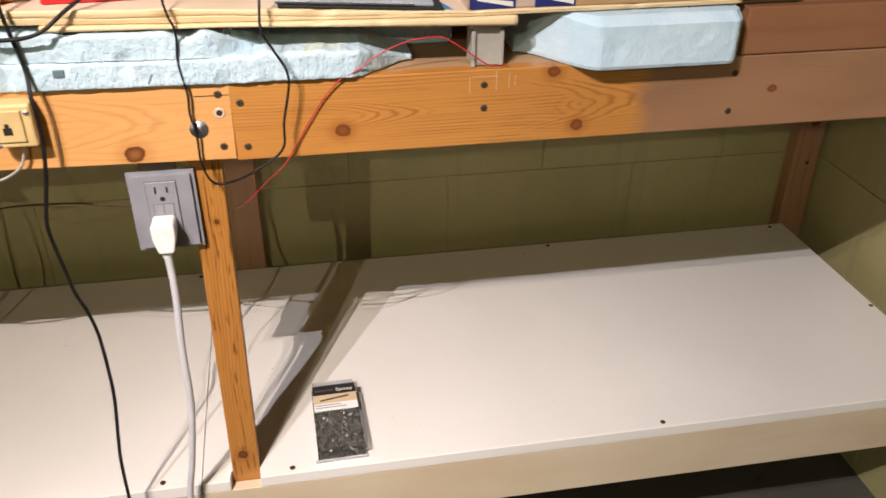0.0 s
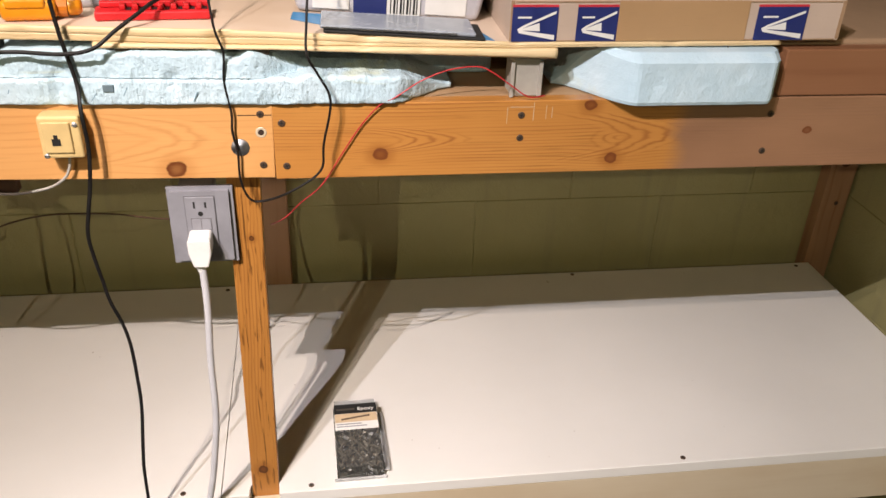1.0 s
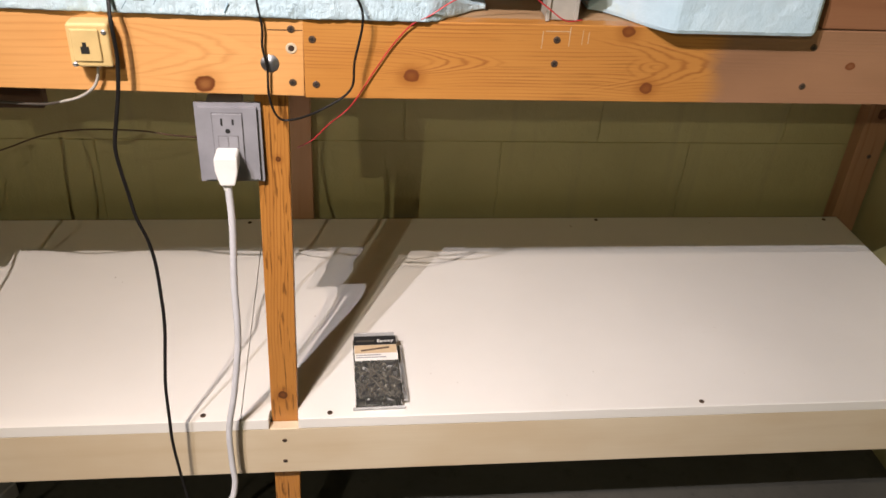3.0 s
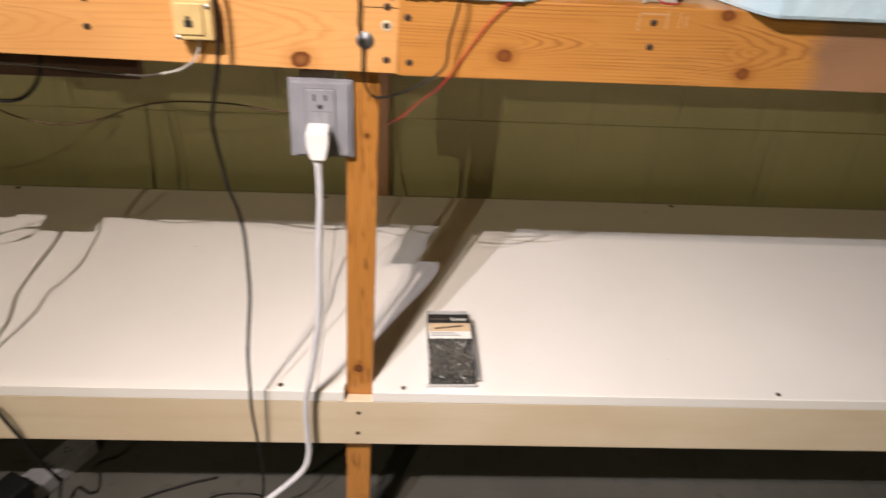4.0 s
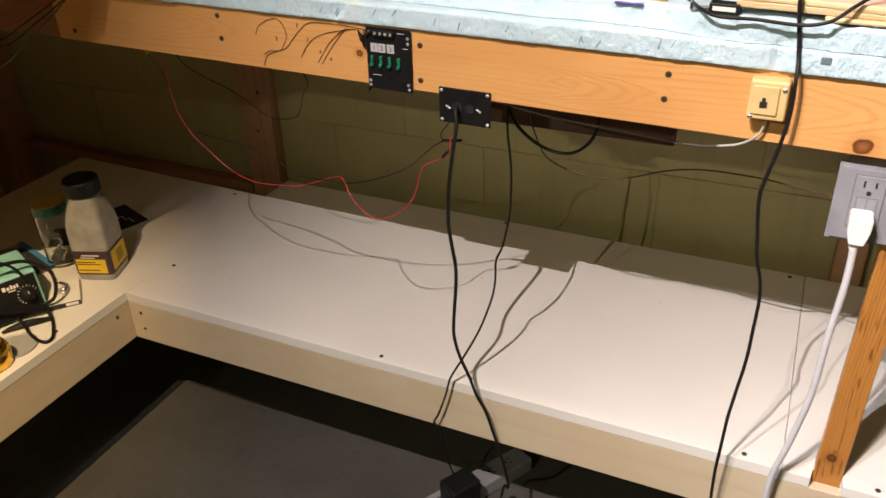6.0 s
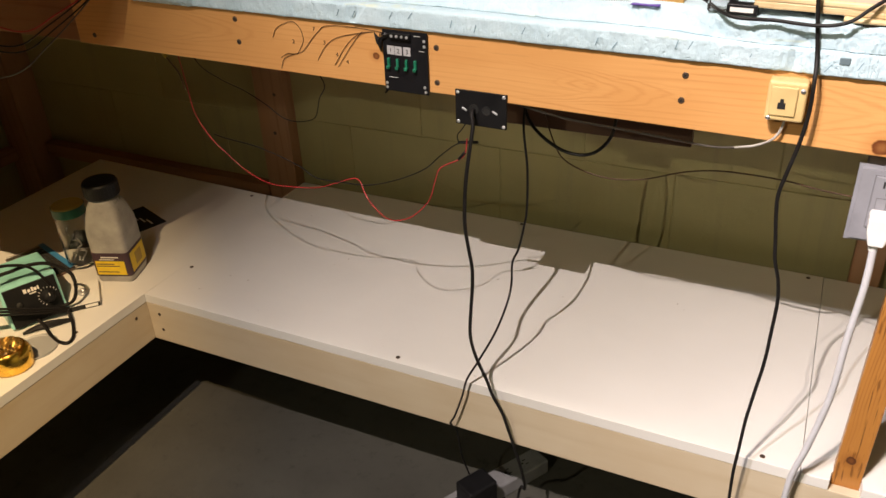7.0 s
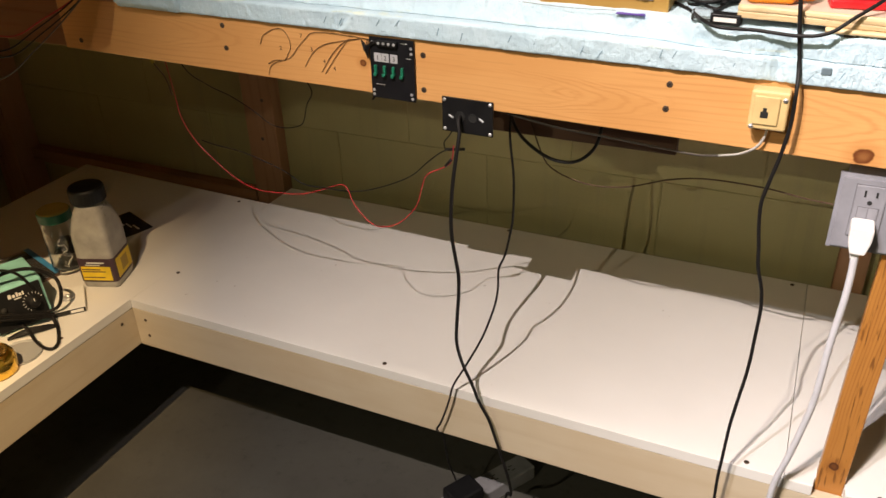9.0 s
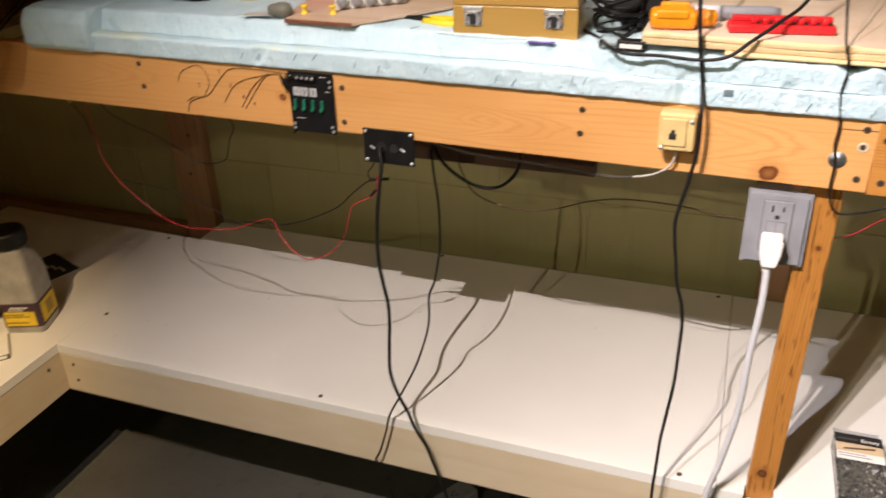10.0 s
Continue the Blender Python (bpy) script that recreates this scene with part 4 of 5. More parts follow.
cable("red_wire", [(0.366, 0.004, 0.984), (0.345, -0.003, 0.985), (0.322, -0.004, 1.000), (0.303, -0.003, 1.013), (0.285, -0.001, 1.020), (0.251, -0.003, 1.017), (0.219, -0.006, 1.005), (0.194, -0.008, 0.989), (0.175, -0.005, 0.978), (0.155, -0.0035, 0.955), (0.134, -0.0035, 0.923), (0.108, 0.0, 0.880), (0.082, 0.03, 0.843), (0.060, 0.05, 0.812), (0.040, 0.08, 0.787)], 0.00082, M_RED, "thin red wire draped over the pine beam")
cable("brown_wire", [(-0.5143, 0.13, 0.8626), (-0.4909, 0.13, 0.7954), (-0.4685, 0.13, 0.7645), (-0.4142, 0.13, 0.7485), (-0.3545, 0.13, 0.7534), (-0.2893, 0.12, 0.7809), (-0.2347, 0.11, 0.7956), (-0.1581, 0.09, 0.8044), (-0.1075, 0.07, 0.8075), (-0.0627, 0.05, 0.8138)], 0.0011, M_BROWNWIRE, "thin brown wire strung beneath the beam")
cable("data_cable", [(-0.564, -0.004, 0.887), (-0.562, -0.016, 0.884), (-0.558, -0.022, 0.869), (-0.56, -0.03, 0.838), (-0.564, -0.035, 0.8), (-0.567, -0.037, 0.76), (-0.568, -0.037, 0.718), (-0.564, -0.036, 0.68), (-0.559, -0.036, 0.646), (-0.56, -0.035, 0.609), (-0.564, -0.034, 0.566), (-0.567, -0.033, 0.521), (-0.564, -0.031, 0.492), (-0.557, -0.028, 0.463), (-0.546, -0.022, 0.427), (-0.538, -0.014, 0.387), (-0.524, -0.008, 0.35), (-0.515, -0.006, 0.319), (-0.5, 0.02, 0.205), (-0.51, 0.07, 0.1), (-0.54, 0.12, 0.03), (-0.52, 0.03, -0.025), (-0.44, -0.03, -0.029), (-0.36, -0.12, -0.029)], 0.0028, M_BLACKCORD, "thick black data cord from the jack plate down", flat=1.2)
cable("thin_cable", [(-0.51, 0.07, 0.91), (-0.514, 0.06, 0.848), (-0.506, 0.056, 0.778), (-0.506, 0.055, 0.712), (-0.51, 0.055, 0.682), (-0.519, 0.055, 0.639), (-0.529, 0.054, 0.612), (-0.529, 0.05, 0.576), (-0.533, 0.046, 0.545), (-0.544, 0.036, 0.503), (-0.555, 0.026, 0.472), (-0.573, 0.008, 0.432), (-0.59, -0.003, 0.396), (-0.599, -0.004, 0.359), (-0.615, -0.004, 0.308), (-0.627, 0, 0.281), (-0.64, 0.05, 0.22), (-0.655, 0.1, 0.1), (-0.64, 0.11, 0.03)], 0.0019, M_BLACKCORD, "thin black cord crossing the thick one at the shelf edge")
cable("loop_cable", [(-0.5363, 0.11, 0.8854), (-0.5238, 0.1, 0.8458), (-0.5016, 0.095, 0.8202), (-0.4654, 0.095, 0.799), (-0.4304, 0.095, 0.7968), (-0.4059, 0.095, 0.8117), (-0.391, 0.097, 0.8383), (-0.3877, 0.105, 0.8853)], 0.0026, M_BLACKCORD, "black cord hanging in a short loop")


cable("long_red_wire", [(-1.185, 0.09, 0.925), (-1.174, 0.09, 0.823), (-1.168, 0.09, 0.77), (-1.144, 0.09, 0.728), (-1.112, 0.09, 0.699), (-1.066, 0.09, 0.666), (-1.014, 0.085, 0.654), (-0.96, 0.08, 0.659), (-0.907, 0.075, 0.669), (-0.861, 0.07, 0.688), (-0.812, 0.062, 0.708), (-0.788, 0.05, 0.683), (-0.757, 0.04, 0.662), (-0.73, 0.036, 0.658), (-0.696, 0.036, 0.672), (-0.664, 0.037, 0.707), (-0.652, 0.038, 0.743), (-0.642, 0.039, 0.766), (-0.611, 0.04, 0.784), (-0.6, 0.04, 0.796), (-0.596, 0.04, 0.821)], 0.0009, M_RED, "long red wire sagging under the beam")
crimp = tube([(-1.205, 0.07, 0.902), (-1.188, 0.07, 0.878)], 0.0035, 10, 2)
tagged(part("wire_crimp", crimp, M_YELLOWWIRE, smooth=True), "yellow crimp connector on the wire end", "connector")
cable("yellow_lead", [(-1.205, 0.07, 0.935), (-1.205, 0.07, 0.902), (-1.185, 0.07, 0.874), (-1.172, 0.075, 0.85), (-1.165, 0.075, 0.82)], 0.0012, M_BROWNWIRE, "short dark lead with a yellow connector")
cable("wall_side_wire", [(-0.586, 0.05, 0.813), (-0.618, 0.053, 0.804), (-0.649, 0.056, 0.779), (-0.682, 0.059, 0.748), (-0.738, 0.062, 0.718), (-0.795, 0.065, 0.698), (-0.853, 0.068, 0.693), (-0.901, 0.071, 0.691), (-0.936, 0.074, 0.706), (-0.984, 0.077, 0.719), (-1.034, 0.08, 0.728), (-1.099, 0.083, 0.732), (-1.127, 0.086, 0.735)], 0.001, M_BLACKCORD, "thin black wire sagging behind the red one")
cable("upper_wire", [(-1.16, 0.08, 0.95), (-1.14, 0.09, 0.87), (-1.102, 0.1, 0.838), (-1.055, 0.1, 0.823), (-1.01, 0.1, 0.802), (-0.978, 0.1, 0.782), (-0.949, 0.1, 0.778), (-0.913, 0.09, 0.789), (-0.895, 0.085, 0.802), (-0.874, 0.07, 0.839), (-0.848, 0.05, 0.878), (-0.885, 0.04, 0.93)], 0.0009, M_BLACKCORD, "thin dark wire looping below the beam")
for pts in ([(-0.615, 0.05, 0.808), (-0.583, 0.05, 0.813)], [(-0.611, 0.04, 0.785), (-0.6, 0.04, 0.798)]):
    tagged(part("splice_sleeve", tube(pts, 0.0024, 8, 3), M_BLACK, smooth=True), "black sleeve over a wire splice", "sleeve")
cable("splice_tail", [(-0.615, 0.05, 0.808), (-0.614, 0.045, 0.822), (-0.603, 0.04, 0.836), (-0.585, 0.03, 0.862)], 0.0009, M_BLACKCORD, "thin black tail above a wire splice")
cable("stub_wire", [(-0.70, 0.03, 0.915), (-0.712, 0.025, 0.893), (-0.718, 0.02, 0.885), (-0.712, 0.02, 0.892), (-0.69, 0.025, 0.90)], 0.0009, M_BLACKCORD, "short dark wire stub under the panel")

WIRE_MARKS = (
    ((-0.703, 0.983), (-0.75, 0.986), (-0.794, 0.985), (-0.811, 0.975), (-0.828, 0.958), (-0.842, 0.943), (-0.858, 0.937), (-0.878, 0.928), (-0.886, 0.912)),
    ((-0.719, 0.982), (-0.738, 0.979), (-0.778, 0.969), (-0.8, 0.955), (-0.817, 0.932)),
    ((-0.735, 0.981), (-0.746, 0.975), (-0.766, 0.957), (-0.788, 0.927)),
    ((-0.732, 0.980), (-0.741, 0.976), (-0.761, 0.953), (-0.782, 0.925)),
    ((-0.894, 0.959), (-0.885, 0.974), (-0.857, 0.986), (-0.843, 0.977), (-0.839, 0.96), (-0.846, 0.947), (-0.853, 0.937)),
    ((-0.858, 0.937), (-0.872, 0.936), (-0.884, 0.929)),
)
for pts in WIRE_MARKS:
    cable("stapled_wire", [(x, -0.0016, z) for x, z in pts], 0.00045, M_BROWNWIRE, "thin brown wire stapled flat on the beam", "wire", group="stapled wires", sides=6)
for k in range(7):
    cable("header_wire", [(-0.716 + 0.001 * k, -0.002, 0.982 - 0.001 * k), (-0.712 + 0.0012 * k, -0.006, 0.975 - 0.003 * k), (-0.708 + 0.0012 * k, -0.008, 0.968 + 0.001 * k), (-0.702 + 0.003 * k, -0.0085, 0.985)], 0.0008, M_BLACKCORD, "fine black wire bundled into the switch panel", "wire", group="header wires", sides=6)
for digit, x, z in (("2", -0.858, 0.957), ("3", -0.803, 0.960), ("4", -0.783, 0.944), ("4", -0.766, 0.935), ("7", -0.819, 0.979)):
    tagged(part("pencil_digit", moved(text_mesh(digit, 0.0085), pose(x, -0.0006, z - 0.004, 90)), M_PENCIL), "small brown pencil number written on the beam", "marking")

for k, (y, z, mat) in enumerate(((-0.10, 0.0, M_BLACKCORD), (-0.12, -0.03, M_GREYCORD), (-0.09, 0.03, M_RED), (-0.11, 0.012, M_BLACKCORD))):
    cable("bundle_wire", [(-1.188, y + 0.20, 1.094 + z * 0.1), (-1.192, y + 0.13, 1.055 + z * 0.2), (-1.215, y + 0.06, 1.005 + z * 0.4), (-1.265, y + 0.02, 0.962 + z * 0.7), (-1.33, y, 0.925 + z), (-1.42, y - 0.02, 0.93 + z * 1.6), (-1.56, y - 0.06, 0.96 + z * 2)], 0.0013, mat, "loose wire drooping from the raised deck", "wire", group="drooping wires")


# ---- box of screws on the shelf ----
pack = thing("screw_box", "clear plastic box of dark deck screws with a printed card", "screw box", at=pose(0.148, 0.028, SHELF, 0, 0, 1.5) @ Matrix.Diagonal((0.98, 0.9, 1.0, 1.0)))
shell = box((-0.036, 0.0, 0.0), (0.036, 0.150, 0.029), 0.003)
part("shell", shell, M_CLEAR, pack, "clear thin plastic shell")
part("hang_tab", box((-0.034, 0.1505, 0.019), (0.034, 0.176, 0.0205), 0.0006), M_FROST, pack, "clear plastic hang tab")
part("rim", box((-0.040, -0.003, 0.0), (0.040, -0.0005, 0.006), 0.0008), M_FROST, pack)
part("side_flange", box((0.0365, 0.004, 0.010), (0.0445, 0.148, 0.0115), 0.0005), M_FROST, pack)
card = part("printed_card", box((-0.0345, 0.086, 0.0295), (0.0345, 0.152, 0.0300)), M_PAPER, pack, "white card with a black header")
part("header_band", box((-0.0345, 0.1275, 0.0301), (0.0345, 0.152, 0.0304)), M_INK, card)
part("word", moved(text_mesh("Epoxy", 0.011), pose(0.0165, 0.1345, 0.0307)), M_PAPER, card)
part("word_bar", box((-0.031, 0.136, 0.0305), (-0.001, 0.1405, 0.0307)), M_GREYCORD, card)
part("picture_band", box((-0.034, 0.105, 0.0301), (0.034, 0.127, 0.0303)), plain("tan_picture", (0.55, 0.42, 0.27), 0.5), card)
part("pictured_screw", moved(tube([(-0.024, 0.1115, 0.0306), (0.0, 0.1155, 0.0306), (0.022, 0.119, 0.0306)], 0.0017, 6, 2), pose(0, 0, 0)), M_SCREW, card)
for k, (u, w) in enumerate(((-0.012, 0.040), (-0.008, 0.048))):
    part("text_bar", box((u - w / 2, 0.099 - 0.006 * k, 0.0301), (u + w / 2, 0.1012 - 0.006 * k, 0.0303)), M_GREYPLATE, card)
heap = bmesh.new()
rng = random.Random(5)
for k in range(80):
    one = lathe([(0, 0), (0.0038, 0.0002), (0.0038, 0.0012), (0.0016, 0.0035), (0.0015, 0.020), (0.0019, 0.0215), (0.0015, 0.023), (0.0019, 0.0245), (0.0015, 0.026), (0.0019, 0.0275), (0.0015, 0.029), (0.0018, 0.031), (0.0, 0.038)], 7)
    moved(one, pose(rng.uniform(-0.032, 0.032), rng.uniform(0.004, 0.086), rng.uniform(0.006, 0.0235), rng.uniform(70, 110), 0, rng.choice((0, 180)) + rng.uniform(-60, 60)) @ Matrix.Diagonal((1.05, 1.05, 1.25, 1.0)))
    for v in one.verts:
        v.co = Vector((max(-0.0335, min(0.0335, v.co.x)), max(0.003, min(0.146, v.co.y)), max(0.002, min(0.0265, v.co.z))))
    join(heap, one)
tagged(part("loose_screws", heap, M_BOXSCREW, pack, "dark bronze deck screws"), kind="stuff")


# ---- soldering corner ----
jar = thing("plastic_jar", "cloudy grey square plastic jar with black lid and yellow label", "jar", at=pose(-1.438, 0.063, SHELF, 0, 0, 20))


def square_jar(profile, sides=96):
    """A square jar with round corners from (half width, height, squareness) rows; a squareness of 2 is a circle."""
    bm = bmesh.new()
    rows = []
    for r, z, power in profile:
        ring = []
        for k in range(sides):
            a = 2 * math.pi * (k + 0.5) / sides
            c, s = math.cos(a), math.sin(a)
            d = (abs(c) ** power + abs(s) ** power) ** (-1.0 / power)
            ring.append(bm.verts.new((r * d * c, r * d * s, z)))
        rows.append(ring)
    for a, b in zip(rows, rows[1:]):
        for k in range(sides):
            j = (k + 1) % sides
            bm.faces.new((a[k], a[j], b[j], b[k]))
    bm.faces.new(rows[0][::-1]), bm.faces.new(rows[-1])
    return bm


part("body", square_jar([(0.037, 0.0, 9), (0.0395, 0.004, 9), (0.0405, 0.02, 10), (0.0405, 0.112, 10), (0.0395, 0.128, 9), (0.0365, 0.150, 6), (0.0325, 0.168, 4), (0.0295, 0.180, 2.4), (0.029, 0.190, 2)]), M_JARBODY, jar, "cloudy grey plastic body", smooth=True)
lid_profile = [(0.0, 0.190), (0.0345, 0.190), (0.0355, 0.192), (0.0355, 0.218), (0.0335, 0.2215), (0.029, 0.222), (0.0, 0.222)]
lid = part("lid", lathe(lid_profile, 40), M_BLACK, jar, "black screw lid", smooth=False)
for k in range(28):
    a = 2 * math.pi * k / 28
    part("lid_rib", moved(box((0.0352, -0.0008, 0.193), (0.0359, 0.0008, 0.216)), pose(0, 0, 0, 0, 0, math.degrees(a))), M_BLACK, lid)
label_ring = square_jar([(0.0411, 0.016, 10), (0.0412, 0.0165, 10), (0.0412, 0.0715, 10), (0.0411, 0.072, 10)])
wrap = part("label", label_ring, M_JARLABEL, jar, "dark purple wrap label with yellow panels", smooth=True)
part("yellow_panel", box((-0.033, -0.0418, 0.020), (0.031, -0.0412, 0.053), 0.0002), M_YELLOW, wrap)
part("yellow_panel", box((0.0412, -0.031, 0.022), (0.0418, 0.032, 0.066), 0.0002), M_YELLOW, wrap)
for k, (w, z) in enumerate(((0.040, 0.045), (0.050, 0.040), (0.046, 0.026))):
    part("text_bar", box((-0.031, -0.0421, z), (-0.031 + w, -0.04185, z + 0.0022)), M_JARLABEL, wrap)
part("title_bar", box((-0.018, -0.0421, 0.061), (0.020, -0.0412, 0.0635)), M_PAPER, wrap)
part("title_bar", box((-0.022, -0.0421, 0.056), (0.010, -0.0412, 0.0575)), M_PAPER, wrap)
part("warning_bar", box((0.0418, -0.012, 0.030), (0.0421, 0.016, 0.058)), plain("ochre_print", (0.40, 0.26, 0.03), 0.5), wrap)

glass = thing("glass_jar", "clear glass jar with a gold and green lid", "jar", at=pose(-1.553, 0.060, SHELF) @ Matrix.Diagonal((1.05, 1.05, 1.08, 1.0)))
wall = lathe([(0.0, 0.0), (0.028, 0.0), (0.031, 0.004), (0.0315, 0.02), (0.0315, 0.105), (0.029, 0.116), (0.0285, 0.125), (0.0265, 0.125), (0.0268, 0.115), (0.0293, 0.104), (0.0293, 0.02), (0.0285, 0.006), (0.0, 0.005)], 36)
part("body", wall, M_GLASS, glass, "clear glass body", smooth=True)
part("lid", lathe([(0.0, 0.137), (0.030, 0.137), (0.0315, 0.1355), (0.0315, 0.1345)], 36), M_YELLOWLID, glass, "gold lid top")
part("lid_band", lathe([(0.0290, 0.116), (0.0325, 0.116), (0.0328, 0.118), (0.0328, 0.1345), (0.0316, 0.1347), (0.029, 0.1347)], 36), M_GREENLID, glass, "green lid band")
bits = bmesh.new()
for k in range(9):
    join(bits, moved(tube([(0, 0, 0), (0.006, 0.004, 0.008), (-0.004, 0.008, 0.016)], 0.0016, 5, 3), pose(rng.uniform(-0.017, 0.015), rng.uniform(-0.017, 0.012), rng.uniform(0.008, 0.066), rng.uniform(0, 90), rng.uniform(0, 90), rng.uniform(0, 360))))
tagged(part("contents", bits, M_WHITECORD, glass, "tangled pale scraps"), kind="stuff")

station = thing("soldering_station", "teal soldering station with black front and dial", "soldering station", at=pose(-1.455, -0.144, SHELF, 0, 0, 66))
case = box((-0.055, 0.0, 0.004), (0.055, 0.128, 0.088), 0.004)
for v in case.verts:
    if v.co.y < 0.05:
        v.co.y += 0.021 * (v.co.z - 0.004) / 0.084
part("case", case, M_TEAL, station, "teal painted metal case")
F = pose(0, -0.0005, 0.006, -14)
front = part("front_panel", moved(box((-0.0495, -0.0035, 0.0), (0.0495, 0.0, 0.080), 0.0015), F), M_BLACK, station, "black plastic front panel")
knob = part("dial", moved(lathe([(0.0140, 0), (0.0135, 0.003), (0.011, 0.004), (0.0105, 0.014), (0.009, 0.0155), (0, 0.0155)], 24), F @ pose(0.027, -0.0035, 0.042, 90)), M_BLACK, station, "black dial", smooth=True)
part("pointer", moved(box((-0.0006, 0.003, 0.0155), (0.0006, 0.009, 0.0162)), F @ pose(0.027, -0.0035, 0.042, 90)), M_PAPER, knob)
for k in range(12):
    a = radians(-150 + 20 * k)
    part("tick", moved(box((-0.0004, -0.0042, -0.0017), (0.0004, -0.0036, 0.0017)), F @ pose(0.027 + 0.018 * math.sin(a), 0, 0.042 + 0.018 * math.cos(a), 0, math.degrees(a), 0)), M_PAPER, front)
for k, (u, w, h) in enumerate(((-0.0105, 0.006, 0.0085), (-0.003, 0.005, 0.006), (0.0035, 0.004, 0.0085), (0.009, 0.005, 0.006), (0.0145, 0.003, 0.0075))):
    part("name_bar", moved(box((u - w / 2, -0.0042, 0.062), (u + w / 2, -0.0036, 0.062 + h), 0.0002), F), M_PAPER, front)
part("name_bar", moved(box((-0.004, -0.0042, 0.0575), (0.009, -0.0036, 0.0595)), F), M_PAPER, front)
part("switch", moved(lathe([(0.0055, 0), (0.0055, 0.003), (0.0045, 0.004), (0, 0.004)], 16), F @ pose(-0.028, -0.0034, 0.044, 90)), M_SLOT, station, smooth=True)
for x in (-0.044, 0.044):
    for y in (0.018, 0.112):
        part("foot", moved(lathe([(0.006, 0), (0.006, 0.004), (0, 0.004)], 12), pose(x, y, 0)), M_BLACK, station)
cable("iron_cable", [(-1.507, -0.210, 0.494), (-1.494, -0.183, 0.4957), (-1.482, -0.155, 0.4951), (-1.469, -0.126, 0.4957), (-1.4547, -0.094, 0.485), (-1.432, -0.072, 0.4604), (-1.4125, -0.078, 0.4486), (-1.411, -0.082, 0.426), (-1.416, -0.092, 0.405), (-1.434, -0.108, 0.396)], 0.0036, M_BLACKCORD, "black rubber soldering iron cord looped over the station")
cable("iron_cable", [(-1.4836, -0.1836, 0.521), (-1.472, -0.1575, 0.5129), (-1.4625, -0.1362, 0.5017), (-1.4559, -0.1215, 0.4833), (-1.4519, -0.1123, 0.4593), (-1.4493, -0.1065, 0.4431)], 0.0030, M_BLACKCORD, "black rubber cord plugged into the station front")
for k in range(3):
    cable("iron_cable", [(-1.487, -0.238 + 0.002 * k, 0.456 - 0.007 * k), (-1.470, -0.212, 0.447 - 0.007 * k), (-1.457, -0.186, 0.434 - 0.006 * k), (-1.442, -0.154, 0.417 - 0.005 * k), (-1.426, -0.120, 0.401 - 0.004 * k), (-1.419, -0.103, 0.394 - 0.003 * k)], 0.0026, M_BLACKCORD, "black rubber cord stretched across the station front", group="iron cords")
cable("iron_cable", [(-1.415, -0.112, 0.394), (-1.392, -0.124, 0.3815), (-1.365, -0.147, 0.3808), (-1.349, -0.164, 0.3808), (-1.346, -0.180, 0.3808), (-1.366, -0.183, 0.3808), (-1.401, -0.172, 0.3808), (-1.428, -0.160, 0.388), (-1.445, -0.158, 0.394)], 0.0034, M_BLACKCORD, "black rubber cord curling in front of the station")
for k in range(4):
    cable("iron_lead", [(-1.452, -0.192 + 0.004 * k, 0.381), (-1.432, -0.168 + 0.003 * k, 0.383 + 0.002 * k), (-1.415, -0.145, 0.3815 + 0.003 * k), (-1.400, -0.122 + 0.002 * k, 0.381)], 0.0028, M_BLACKCORD, "coiled black cord lying under the station front", group="coiled leads")

tin = thing("brass_wool_tin", "gold tip cleaning tin filled with brass wool", "tin", at=pose(-1.391, -0.268, SHELF) @ Matrix.Diagonal((1.06, 1.06, 1.12, 1.0)))
part("tin_cup", lathe([(0.0, 0.001), (0.033, 0.0), (0.036, 0.003), (0.0365, 0.022), (0.035, 0.030), (0.031, 0.037), (0.027, 0.040), (0.0262, 0.039), (0.030, 0.034), (0.033, 0.028), (0.033, 0.004), (0, 0.003)], 40), M_GOLD, tin, "gold lacquered cup", smooth=True)
wool = bmesh.new()
for k in range(170):
    a, b = rng.uniform(0, 6.28), rng.uniform(0.0, 1.45)
    p = Vector((0.026 * math.cos(a) * math.sin(b), 0.026 * math.sin(a) * math.sin(b), 0.034 + 0.014 * math.cos(b)))
    join(wool, moved(tube([(0.0034, 0, 0), (0, 0.0034, 0.0015), (-0.0034, 0, 0), (0, -0.0034, -0.0015), (0.003, 0.001, 0.001)], 0.0005, 4, 2), Matrix.Translation(p) @ pose(0, 0, 0, rng.uniform(0, 180), rng.uniform(0, 180), rng.uniform(0, 180))))
tagged(part("wool", wool, M_GOLDWOOL, tin, "curled brass shavings"), kind="stuff")
part("wool_core", lathe([(0.0, 0.008), (0.026, 0.012), (0.0255, 0.03), (0.017, 0.040), (0.0, 0.044)], 20), M_WOOLDARK, tin, smooth=True)

tips = thing("tip_pack", "white blister card with a round metal tip", "blister pack", at=pose(-1.442, -0.046, SHELF, 0, 0, 48))
part("card", box((-0.031, -0.0455, 0.0), (0.031, 0.0455, 0.012), 0.0012), M_PAPER, tips, "white card tray")
part("black_edge", box((-0.0305, -0.0463, 0.0008), (0.0305, -0.0457, 0.0112)), M_INK, tips)
part("logo_pill", box((0.002, -0.0467, 0.003), (0.026, -0.0464, 0.0092), 0.0001), M_PAPER, tips)
part("coil", lathe([(0.006, 0.011), (0.011, 0.012), (0.012, 0.015), (0.009, 0.018), (0.004, 0.0175), (0.003, 0.0125)], 24), M_STEEL, tips, "grey wound solder coil", smooth=True)
sleeve = thing("clear_sleeve_pack", "clear plastic sleeve with a brown card", "blister pack", at=pose(-1.639, 0.0165, SHELF, 0, 0, -17))
